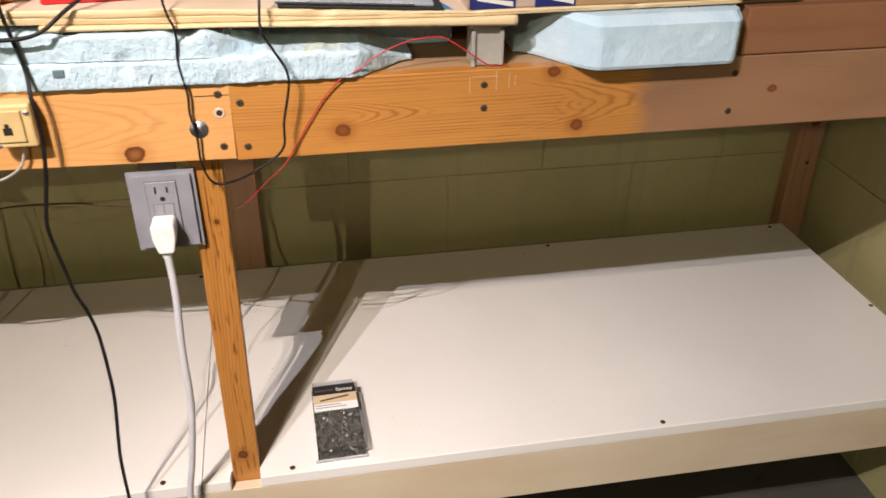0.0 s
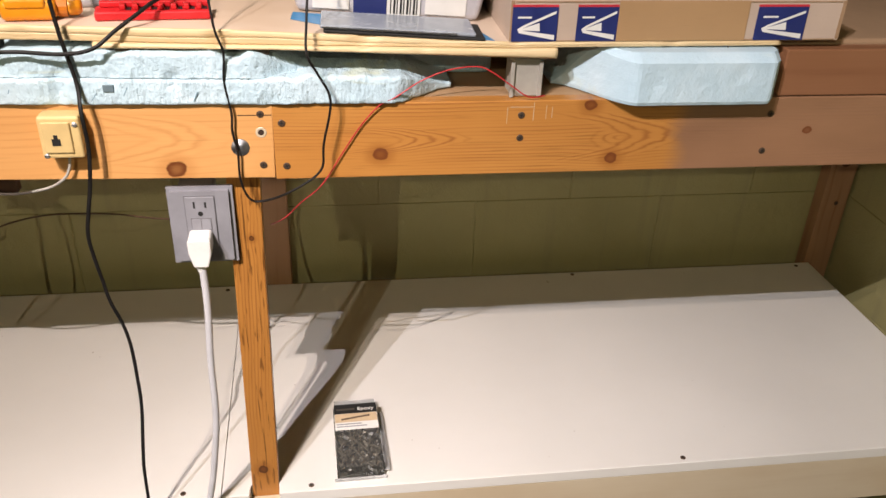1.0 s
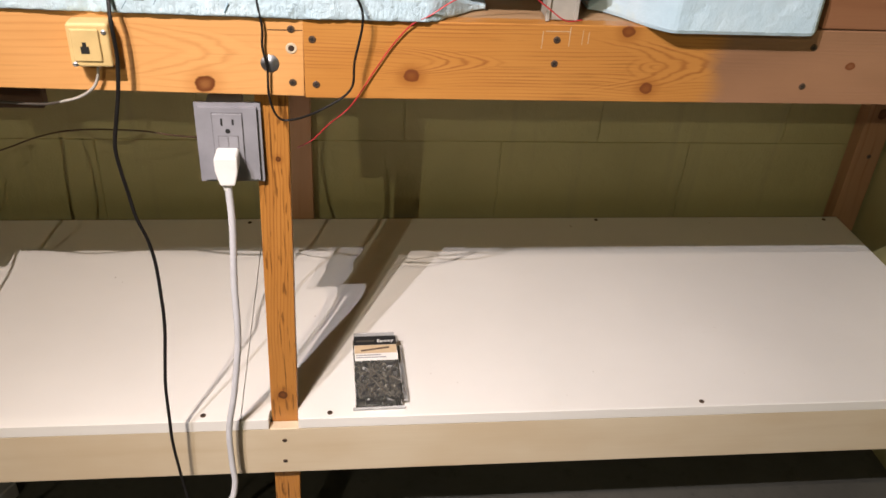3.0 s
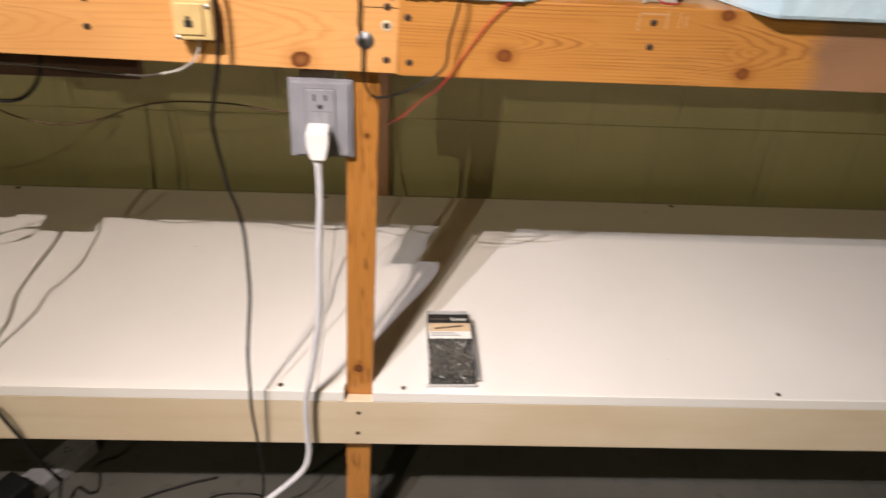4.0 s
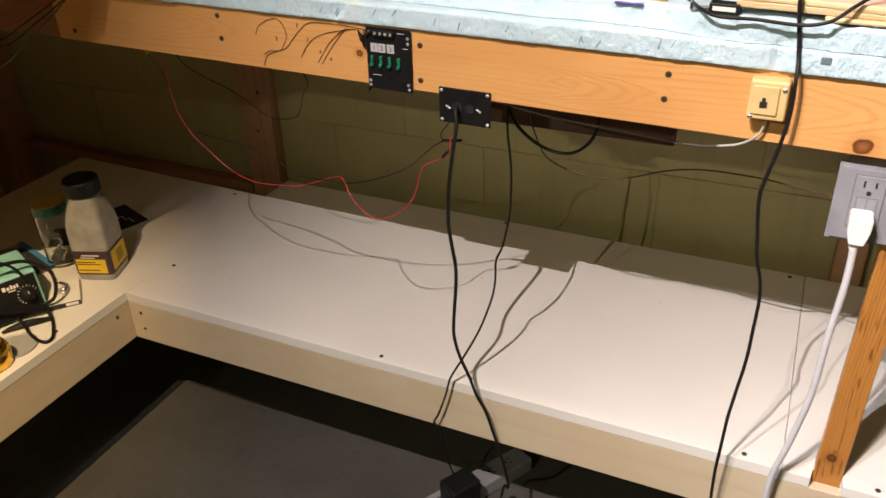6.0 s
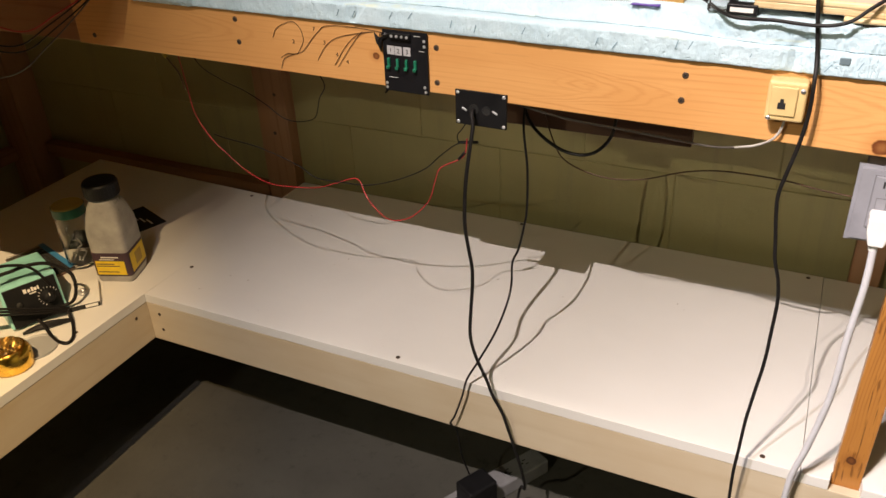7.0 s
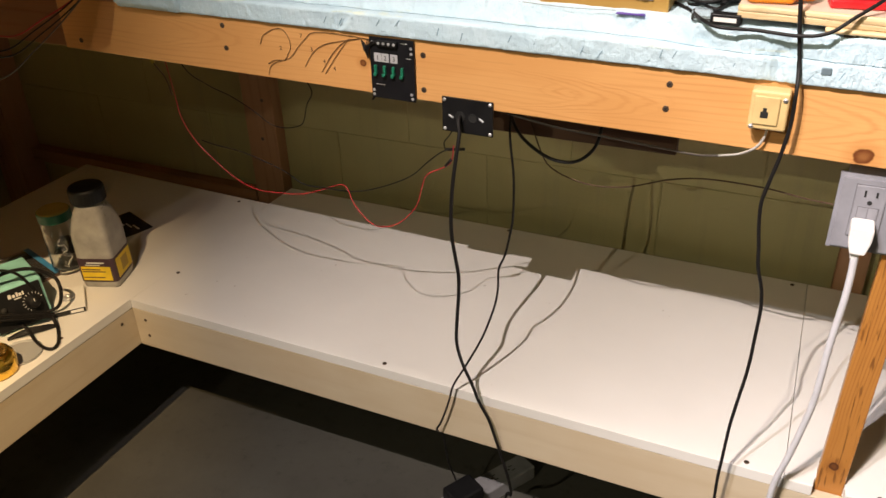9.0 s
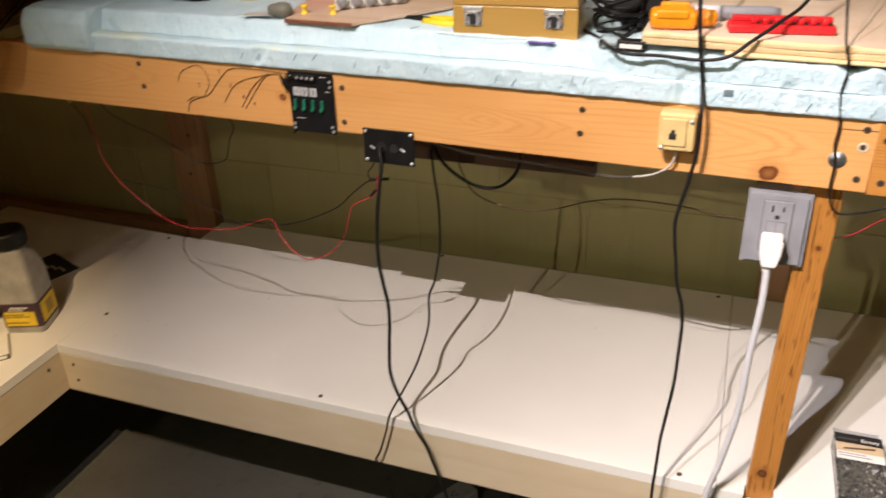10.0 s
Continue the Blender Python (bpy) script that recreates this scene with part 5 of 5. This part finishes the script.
part("card", box((-0.082, -0.045, 0.0), (0.082, 0.045, 0.004), 0.0008), plain("brown_picture_card", (0.12, 0.08, 0.06), 0.4, scale=60, vary=0.5), sleeve)
part("cover", box((-0.08, -0.043, 0.0043), (0.08, 0.043, 0.0085), 0.002), M_CLEAR, sleeve)
part("blue_tab", box((-0.078, 0.030, 0.0087), (0.08, 0.0425, 0.0093)), M_BLUE, sleeve)
blackcard = thing("black_card_pack", "black printed card lying flat behind the jar", "card", at=pose(-1.580, 0.268, SHELF - 0.0088, 0, 0, -20))
part("card", box((-0.06, -0.035, 0.009), (0.06, 0.035, 0.0105), 0.0004), M_INK, blackcard)
for k in range(4):
    part("print_bar", box((-0.045 + 0.02 * k, -0.02 + 0.008 * k, 0.0107), (-0.02 + 0.022 * k, -0.016 + 0.008 * k, 0.0109)), M_PAPER, blackcard)
tagged(part("jar_cover", lathe([(0.0, 0.0006), (0.038, 0.0006), (0.040, 0.004), (0.041, 0.0044), (0.041, 0.0), (0.0, 0.0)], 36), M_FROST), "thin clear plastic lid lying at the shelf edge", "lid").matrix_world = pose(-1.396, -0.212, SHELF)
tagged(part("second_card", box((-0.03, -0.045, 0.0), (0.03, 0.045, 0.002)), M_INK), "small black card lying flat behind the jars", "card").matrix_world = pose(-1.64, 0.14, SHELF, 0, 0, 35)

# ---- power strip on the floor ----
strip = thing("power_strip", "white power strip on the concrete floor", "power strip", at=pose(-0.6225, 0.132, FLOOR, 0, 0, 60))
part("body", box((-0.155, -0.025, 0.0), (0.155, 0.025, 0.036), 0.004, segments=3), M_STRIP, strip)
for k in range(6):
    u = -0.115 + 0.045 * k
    socket = part("socket", box((u - 0.014, -0.014, 0.036), (u + 0.014, 0.014, 0.0372), 0.0005), M_STRIP, strip)
    for dv in (-0.006, 0.006):
        part("slot", box((u - 0.004, dv - 0.001, 0.0372), (u + 0.004, dv + 0.001, 0.0378)), M_SLOT, socket)
    part("ground_hole", moved(lathe([(0.0024, 0), (0.0024, 0.0006), (0, 0.0006)], 10), pose(u - 0.0085, 0, 0.0372)), M_SLOT, socket)
adaptor = thing("power_adaptor", "black wall adaptor plugged into the strip", "adaptor", at=pose(-0.617, 0.090, FLOOR + 0.0375, 0, 0, 60))
part("body", box((-0.038, -0.026, 0.0), (0.030, 0.026, 0.055), 0.005, segments=3), M_BLACK, adaptor)
part("cord_boot", moved(lathe([(0.005, 0), (0.005, 0.008), (0.003, 0.016), (0, 0.016)], 10), pose(-0.037, 0.0, 0.02, 0, -90, 0)), M_BLACK, adaptor)
cable("adaptor_cable", [(-0.672, 0.037, 0.021), (-0.69, 0.0, 0.015), (-0.66, -0.06, -0.023), (-0.55, -0.05, -0.025), (-0.46, 0.06, -0.015), (-0.42, 0.13, -0.03), (-0.34, 0.17, -0.03), (-0.28, 0.19, -0.03)], 0.0024, M_BLACKCORD, "black adaptor cord lying on the floor")
cable("adaptor_cable", [(-0.60, 0.10, 0.02), (-0.56, 0.06, 0.03675), (-0.50, 0.02, 0.015), (-0.45, -0.02, -0.029), (-0.33, 0.0, -0.03), (-0.20, 0.04, -0.03)], 0.002, M_BLACKCORD, "thin black cord curling over the strip")

# ---- things on the bench top ----
carton = thing("shipping_carton", "open shipping carton with navy and red print, patched with tape", "carton", at=pose(0.514, 0.004, top_at(0.522) + 0.0003, 0, tilt(0.55), -0.4))
for name, lo, hi in (("front_panel", (-0.195, 0, 0), (0.195, 0.004, 0.046)), ("back_panel", (-0.195, 0.216, 0), (0.195, 0.22, 0.046)), ("side_panel", (-0.195, 0.0045, 0), (-0.191, 0.2155, 0.046)), ("side_panel", (0.191, 0.0045, 0), (0.195, 0.2155, 0.046)), ("base_panel", (-0.19, 0.005, 0), (0.19, 0.215, 0.004))):
    part(name, box(lo, hi, 0.0006), M_CARDPALE, carton)
part("tape_patch", box((-0.073, -0.0012, 0.001), (0.079, -0.0002, 0.0455), 0.0002), corrugated("kraft_tape", (0.42, 0.255, 0.12)), carton, "brown kraft tape patch")
for u0, u1 in ((-0.193, -0.142), (-0.120, -0.0735), (0.090, 0.15)):
    panel_print = part("navy_print", box((u0, -0.0012, 0.001), (u1, -0.0003, 0.0385)), M_NAVY, carton)
    part("red_line", box((u0, -0.0012, 0.0388), (u1, -0.0003, 0.0412)), M_REDPRINT, carton)
    w = u1 - u0
    mark = prism([(u0 + 0.95 * w, 0.0315), (u0 + 0.95 * w, 0.0345), (u0 + 0.24 * w, 0.0185), (u0 + 0.12 * w, 0.0145), (u0 + 0.16 * w, 0.0105), (u0 + 0.95 * w, 0.0025), (u0 + 0.95 * w, 0.008), (u0 + 0.30 * w, 0.0125), (u0 + 0.22 * w, 0.0135), (u0 + 0.62 * w, 0.0125), (u0 + 0.60 * w, 0.0215), (u0 + 0.20 * w, 0.0150)], 0.0, 0.0003)
    part("white_swoosh", moved(mark, pose(0, -0.0013, 0, 90)), M_PAPER, panel_print)
    part("text_bar", box((u0 + 0.12 * w, -0.0016, 0.0265), (u0 + 0.42 * w, -0.0013, 0.0285)), M_PAPER, panel_print)
for u in (-0.195, 0.191):
    part("corner_crease", box((u, -0.0006, 0.002), (u + 0.004, -0.0001, 0.0455)), M_CARD, carton)
for v in (0.0436, 0.0008):
    part("worn_edge", box((-0.19, -0.0007, v), (0.19, -0.0001, v + 0.0012)), M_CARD, carton)
inner = thing("cardboard_sheet", "corrugated brown cardboard laid across the carton", "cardboard", at=pose(0.514, 0.008, top_at(0.522) + 0.0468, 0, tilt(0.55), 0))
part("liner", box((-0.16, 0.004, 0.0035), (0.17, 0.21, 0.0043)), M_CARD, inner)
part("liner", box((-0.16, 0.004, 0.0), (0.17, 0.21, 0.0008)), M_CARD, inner)
flute = bmesh.new()
prev = None
for k in range(331):
    x, z = -0.16 + 0.001 * k, 0.00215 + 0.0012 * math.sin(k * 1.05)
    row = (flute.verts.new((x, 0.004, z)), flute.verts.new((x, 0.05, z)))
    if prev:
        flute.faces.new((prev[0], row[0], row[1], prev[1]))
    prev = row
part("flute", flute, M_CARD, inner)
tall = thing("tall_carton", "plain brown carton stacked behind", "carton", at=pose(0.60, 0.27, top_at(0.60) + 0.0005, 0, tilt(0.55), 0))
part("body", box((-0.22, 0, 0), (0.22, 0.2, 0.16), 0.002), M_CARD, tall)
part("flap_seam", box((-0.22, -0.0008, 0.10), (0.22, -0.0002, 0.104)), M_CARDPALE, tall)

bin_ = thing("storage_bin", "translucent plastic parts bin with a printed label", "storage bin", at=pose(0.192, 0.088, top_at(0.192) + 0.0008, 0, tilt(0.192), -2))
outer = box((-0.118, 0, 0), (0.118, 0.16, 0.062), 0.008, segments=3)
for v in outer.verts:
    v.co.x *= 0.9 + 0.1 * v.co.z / 0.062
part("tub", outer, M_SMOKE, bin_, "milky plastic tub")
part("lid", box((-0.122, -0.005, 0.0622), (0.122, 0.165, 0.071), 0.003), M_SMOKE, bin_)
part("teal_insert", box((-0.003, -0.0015, 0.035), (0.060, -0.0002, 0.050)), M_GREENLID, bin_)
label_card = part("label", box((-0.042, -0.0024, 0.003), (0.036, -0.0016, 0.034)), M_PAPER, bin_, "white printed label")
part("navy_block", box((-0.0415, -0.0032, 0.0035), (-0.003, -0.0026, 0.0335)), M_NAVY, label_card)
for k in range(9):
    part("barcode_bar", box((0.001 + 0.0038 * k, -0.0032, 0.005), (0.0022 + 0.0038 * k + 0.001 * (k % 2), -0.0026, 0.028)), M_INK, label_card)
for u0, u1 in ((-0.088, -0.046), (0.042, 0.090)):
    part("paper_insert", box((u0, -0.0012, 0.006), (u1, -0.0003, 0.05)), M_PAPER, bin_, "white paper inside the bin")
sleeves = thing("plastic_sleeves", "stack of silver grey plastic sleeves on the plywood", "sleeves", at=pose(0.200, 0.0045, top_at(0.200) + 0.0012, 0, tilt(0.2), -1.5))
part("lower_sleeve", box((-0.084, 0, 0), (0.092, 0.06, 0.0028), 0.0008), M_INK, sleeves, "dark lower sleeve")
part("upper_sleeve", box((-0.088, 0.003, 0.003), (0.082, 0.066, 0.0072), 0.0016), M_SILVERPACK, sleeves)
part("glint_edge", box((-0.086, -0.002, 0.0045), (0.06, 0.0025, 0.0068), 0.001), M_CLEAR, sleeves)
tagged(part("blue_folder", prism([(-0.06, 0.028), (0.112, 0.004), (0.095, 0.06), (0.05, 0.075), (-0.110, 0.085), (-0.112, 0.055)], 0.0, 0.0006), M_BLUE), "bright blue folder under the sleeves", "folder").matrix_world = pose(0.192, 0.003, top_at(0.192) + 0.0005, 0, tilt(0.192), 0)

red_rack = thing("red_bit_rack", "red plastic bit rack with a row of notches", "bit rack", at=pose(-0.064, 0.047, top_at(-0.064) + 0.0005, 0, tilt(-0.06), 10))
part("base", box((-0.059, -0.014, 0), (0.059, 0.014, 0.0095), 0.002), M_REDPLASTIC, red_rack)
part("back_rail", box((-0.054, 0.004, 0.0097), (0.058, 0.013, 0.016), 0.0015), M_REDPLASTIC, red_rack)
for k in range(7):
    part("tooth", box((-0.034 + 0.013 * k, -0.008, 0.0097), (-0.028 + 0.013 * k, 0.0038, 0.0155), 0.0012), M_REDPLASTIC, red_rack)
    part("notch", box((-0.0272 + 0.013 * k, -0.007, 0.0096), (-0.0222 + 0.013 * k, 0.0036, 0.0099)), M_SLOT, red_rack)

glue = thing("orange_tool", "bright orange plastic hand tool lying flat", "hand tool", at=pose(-0.178, 0.034, top_at(-0.178) + 0.0008, 0, tilt(-0.17), 10))
part("grip", rough_up(box((-0.034, -0.019, 0.0), (0.020, 0.019, 0.021), 0.007, segments=4), 0.0006, 60), M_ORANGE, glue, smooth=True)
part("thumb_bar", box((-0.028, -0.021, 0.013), (0.010, -0.012, 0.0235), 0.003, segments=3), M_ORANGE, glue)
part("collar", moved(lathe([(0.0, 0), (0.0105, 0), (0.0110, 0.002), (0.0110, 0.010), (0.0, 0.010)], 18), pose(0.0195, 0, 0.0112, 0, 90, 0)), M_BURNT, glue, "darker orange collar", smooth=False)
part("nose", moved(lathe([(0.0092, 0), (0.0098, 0.002), (0.0094, 0.010), (0.006, 0.0135), (0, 0.014)], 18), pose(0.030, 0, 0.0112, 0, 90, 0)), M_ORANGE, glue, smooth=True)
part("trigger", box((-0.022, 0.010, 0.016), (0.012, 0.021, 0.026), 0.003, segments=3), M_ORANGE, glue)
grey_tool = thing("grey_marker", "grey plastic marker lying behind the red rack", "marker", at=pose(-0.115, 0.088, top_at(-0.115) + 0.0092, 0, 90, 6))
part("barrel", lathe([(0.0, -0.05), (0.0075, -0.05), (0.0085, -0.045), (0.0085, 0.04), (0.006, 0.05), (0.0, 0.05)], 16), M_GREYPLATE, grey_tool, smooth=True)
part("cap", lathe([(0.0088, -0.05), (0.009, -0.048), (0.009, -0.02), (0.0087, -0.019)], 16), M_WHITECORD, grey_tool, smooth=True)

knife = thing("knife_pack", "small black and clear hobby knife pack", "pack", at=pose(-0.222, 0.004, 1.0425, 0, 0, -4))
part("card", box((-0.022, -0.006, 0.0), (0.012, 0.010, 0.012), 0.001), M_BLACK, knife)
part("name_bar", box((-0.018, -0.0066, 0.0035), (0.008, -0.0062, 0.0085)), M_PAPER, knife)
part("bubble", box((-0.045, -0.004, 0.0), (-0.0225, 0.012, 0.014), 0.003), M_CLEAR, knife)

tangle = thing("wire_tangle", "tangled heap of black wire beside the wooden box", "wire", at=pose(-0.258, 0.10, 1.042))
for k in range(9):
    a0 = rng.uniform(0, 6.28)
    loop = [(0.034 * (0.6 + 0.5 * rng.random()) * math.cos(a0 + s * 0.8), 0.05 * (0.5 + 0.5 * rng.random()) * math.sin(a0 + s * 0.8), 0.004 + 0.0055 * k + 0.006 * math.sin(s + k)) for s in range(9)]
    part("loop", tube(loop, 0.0022, 6, 4), M_BLACKCORD, tangle, smooth=True)
part("spool", moved(lathe([(0.0, 0), (0.032, 0), (0.032, 0.003), (0.02, 0.004), (0.02, 0.022), (0.032, 0.023), (0.032, 0.026), (0, 0.026)], 24), pose(0.02, 0.02, 0.033, 80, 0, 10)), M_BLACK, tangle)
cable("bench_cable", [(-0.30, 0.075, 1.046), (-0.275, 0.045, 1.045), (-0.250, -0.004, 1.046), (-0.228, -0.018, 1.044), (-0.19, -0.014, 1.043), (-0.145, -0.019, 1.042), (-0.115, -0.020, 1.048), (-0.092, -0.008, 1.064), (-0.066, 0.016, 1.080), (-0.035, 0.07, 1.10), (0.0, 0.2, 1.16)], 0.0022, M_BLACKCORD, "black cord lying along the foam edge")
for k in range(3):
    cable("spare_lead", [(-0.30 + 0.02 * k, 0.13 + 0.01 * k, 1.06), (-0.24, 0.12 + 0.02 * k, 1.07 + 0.008 * k), (-0.19, 0.15, 1.075 + 0.006 * k), (-0.15, 0.19, 1.08)], 0.0013, M_BLACKCORD, "thin black lead on the bench top", group="spare leads")

wood_box = thing("wooden_box", "honey coloured wooden box with two steel latches", "box", at=pose(-0.381, 0.032, 1.0415, 0, 0, 1.2))
part("lower_case", box((-0.082, 0, 0), (0.082, 0.12, 0.040), 0.0015), M_HONEYBOX, wood_box)
part("upper_case", box((-0.082, 0.0005, 0.0405), (0.082, 0.1195, 0.062), 0.0015), M_HONEYBOX, wood_box)
for u in (-0.054, 0.052):
    latch = part("latch", box((u - 0.013, -0.004, 0.0345), (u + 0.013, 0.0, 0.0395), 0.0008), M_STEEL, wood_box, "steel toggle latch")
    part("latch_plate", box((u - 0.0115, -0.002, 0.015), (u + 0.0115, -0.0002, 0.0345), 0.0014), M_STEEL, latch)
    for a, b, w, h in ((-0.0075, 0.0295, 0.0026, 0.0030), (0.0075, 0.0295, 0.0026, 0.0030), (-0.0085, 0.0185, 0.0016, 0.0020), (0.0085, 0.0185, 0.0016, 0.0020)):
        part("latch_hole", box((u + a - w, -0.0024, b - h), (u + a + w, -0.0019, b + h), 0.0002), M_SLOT, latch)
    part("latch_arm", tube([(u - 0.009, -0.005, 0.019), (u - 0.008, -0.007, 0.029), (u, -0.008, 0.034), (u + 0.008, -0.007, 0.029), (u + 0.009, -0.005, 0.019)], 0.0016, 6, 4), M_STEEL, latch)
    part("latch_tongue", box((u - 0.0036, -0.0055, 0.0165), (u + 0.0036, -0.0032, 0.0300), 0.0008), M_SLOT, latch)
tagged(part("purple_slip", box((-0.36, 0.018, 1.0405), (-0.325, 0.06, 1.0413)), plain("purple_paper", (0.10, 0.05, 0.30), 0.6)), "purple paper slip under the wooden box", "paper")

plier = thing("yellow_pliers", "small pliers with yellow and black grips", "pliers", at=pose(-0.500, 0.075, 1.0415, 0, 0, -12))
part("grip", tube([(0.04, 0.004, 0.006), (0.01, 0.012, 0.007), (-0.02, 0.010, 0.006)], 0.0055, 8, 4), M_YELLOW, plier, smooth=True)
part("grip", tube([(0.04, -0.006, 0.006), (0.01, -0.012, 0.007), (-0.02, -0.006, 0.006)], 0.0055, 8, 4), M_YELLOW, plier, smooth=True)
part("jaw", tube([(-0.018, 0.002, 0.006), (-0.036, 0.001, 0.006), (-0.056, 0.0, 0.005)], 0.005, 8, 4), M_BLACK, plier, smooth=True)
cable("loose_sprue", [(-0.545, 0.05, 1.0445), (-0.50, 0.03, 1.0445), (-0.42, 0.016, 1.0445), (-0.36, 0.02, 1.0445)], 0.0003, M_BROWNWIRE, "hair thin wire scrap on the foam", sides=5)

tray = thing("work_board", "pinkish tan work board with a dark front edge on the foam", "board", at=pose(0, 0, 1.0494))
part("board", prism([(-0.711, 0.024), (-0.604, 0.019), (-0.505, 0.141), (-0.500, 0.26), (-0.745, 0.26), (-0.735, 0.10)], 0.0, 0.0045, 0.0006), M_TANBOARD, tray)
part("front_lip", moved(box((0.0, -0.003, -0.0005), (0.107, 0.0, 0.0048), 0.001), pose(-0.711, 0.0235, 0, 0, 0, -2.7)), M_MAROON, tray, "dark maroon front lip")
for u, v in ((-0.044, -0.030), (-0.001, -0.025)):
    pin = thing("yellow_peg", "small yellow plastic peg on the work board", "peg", "yellow pegs", at=pose(-0.655 + u, 0.089 + v, 1.0540))
    part("stem", lathe([(0.006, 0), (0.005, 0.002), (0.003, 0.004), (0.003, 0.007), (0.0055, 0.009), (0.0055, 0.012), (0, 0.013)], 10), M_YELLOW, pin, smooth=True)
rack = thing("switch_row", "row of grey knobs on a white plastic rack", "rack", at=pose(-0.630, 0.118, 1.0540, 0, 0, 36))
part("rail", box((-0.045, -0.008, 0), (0.06, 0.008, 0.019), 0.0015), M_WHITEPLASTIC, rack)
for k in range(5):
    part("knob", moved(lathe([(0.008, 0), (0.008, 0.008), (0.006, 0.011), (0, 0.011)], 12), pose(-0.036 + 0.021 * k, -0.008, 0.011, 90)), M_GREYPLATE, rack, smooth=True)
crimson = thing("crimson_box", "flat crimson plastic case on the bench", "case", at=pose(-0.765, 0.175, 1.05))
part("case", box((-0.055, -0.02, 0), (0.065, 0.05, 0.03), 0.003), M_DEEPRED, crimson)
part("clasp", box((-0.012, -0.0225, 0.01), (0.012, -0.0202, 0.02), 0.0006), M_DEEPRED, crimson)
lump = thing("putty_knife", "short putty knife with a grey handle", "putty knife", at=pose(-0.732, 0.040, 1.0495, 0, 0, 12))
part("handle", moved(lathe([(0.0, 0.0), (0.007, 0.0005), (0.0085, 0.004), (0.0112, 0.016), (0.0112, 0.024), (0.0095, 0.030), (0.005, 0.0335), (0.0, 0.034)], 20), pose(-0.012, 0, 0.0117, 0, 90, 0)), plain("olive_grey_grip", (0.13, 0.125, 0.10), 0.55), lump, "rounded olive grey handle", smooth=True)
part("blade", box((-0.05, -0.010, 0.006), (-0.012, 0.010, 0.0072), 0.0003), M_STEEL, lump)
drum = thing("beige_tub", "small beige round tub", "tub", at=pose(-0.85, 0.165, 1.051))
part("tub", lathe([(0.0, 0), (0.036, 0), (0.038, 0.003), (0.038, 0.04), (0.036, 0.042), (0.0, 0.042)], 28), M_CREAMTRAY, drum, smooth=False)
part("lid", lathe([(0.0, 0.0425), (0.0395, 0.0425), (0.0395, 0.05), (0.037, 0.052), (0.0, 0.052)], 28), M_WHITEPLASTIC, drum)
jig = thing("grey_power_pack", "grey metal control pack with a black cable", "control pack", at=pose(-0.95, 0.135, 1.052, 0, 0, 6))
part("case", box((-0.075, -0.015, 0.004), (0.06, 0.06, 0.05), 0.003), M_GREYPLATE, jig)
part("base", box((-0.078, -0.018, 0.0), (0.063, 0.063, 0.0037), 0.0008), M_STEEL, jig)
part("lead", tube([(-0.04, -0.016, 0.03), (-0.02, -0.03, 0.014), (0.02, -0.034, 0.006), (0.05, -0.024, 0.004)], 0.0042, 8, 5), M_BLACKCORD, jig, smooth=True)
cup = thing("clear_cup", "small clear plastic cup on the foam end block", "cup", at=pose(-1.085, 0.10, 1.0598))
part("cup", lathe([(0.0, 0.0), (0.026, 0.0), (0.030, 0.05), (0.0285, 0.05), (0.0248, 0.002), (0.0, 0.002)], 28), M_CLEAR, cup, smooth=True)
can = thing("white_can", "white plastic canister at the back of the bench", "canister", "", at=pose(-0.02, 0.26, top_at(-0.02) + 0.0006, 0, tilt(-0.02), 0))
part("body", lathe([(0.0, 0), (0.034, 0), (0.035, 0.003), (0.035, 0.085), (0.0, 0.09)], 28), M_SMOKE, can)
part("cap", lathe([(0.0, 0.0905), (0.02, 0.0905), (0.02, 0.105), (0.0, 0.106)], 20), M_WHITEPLASTIC, can)


# ---- concrete blocks of the walls ----
def block_mesh(length, height):
    bm = box((0, -0.0, 0), (length, 0.02, height), 0.0011, segments=1)
    me = mesh_of(bm, "block")
    me.materials.append(M_BLOCK)
    return me


whole = block_mesh(0.3978, 0.1978)


def lay_blocks(parent, length, first, place, rows):
    """Courses of running bond in a wall's own frame: u along, z up."""
    for row in range(rows):
        u = first - (0.2 if row % 2 else 0.0)
        while u < length:
            if u > -0.2:
                ob = new("block", whole)
                ob.parent = parent
                ob.matrix_local = place @ pose(u + 0.0011, random.uniform(-0.0004, 0.0004), row * 0.2 - 0.062)
            u += 0.4


lay_blocks(wall_north, 3.62, 0.0, pose(-2.384, BACK, 0), 6)
lay_blocks(wall_east, 2.0, 0.0, pose(EAST, BACK, 0, 0, 0, -90), 6)
lay_blocks(wall_west, 2.0, 0.0, pose(WEST, -1.375, 0, 0, 0, 90), 6)
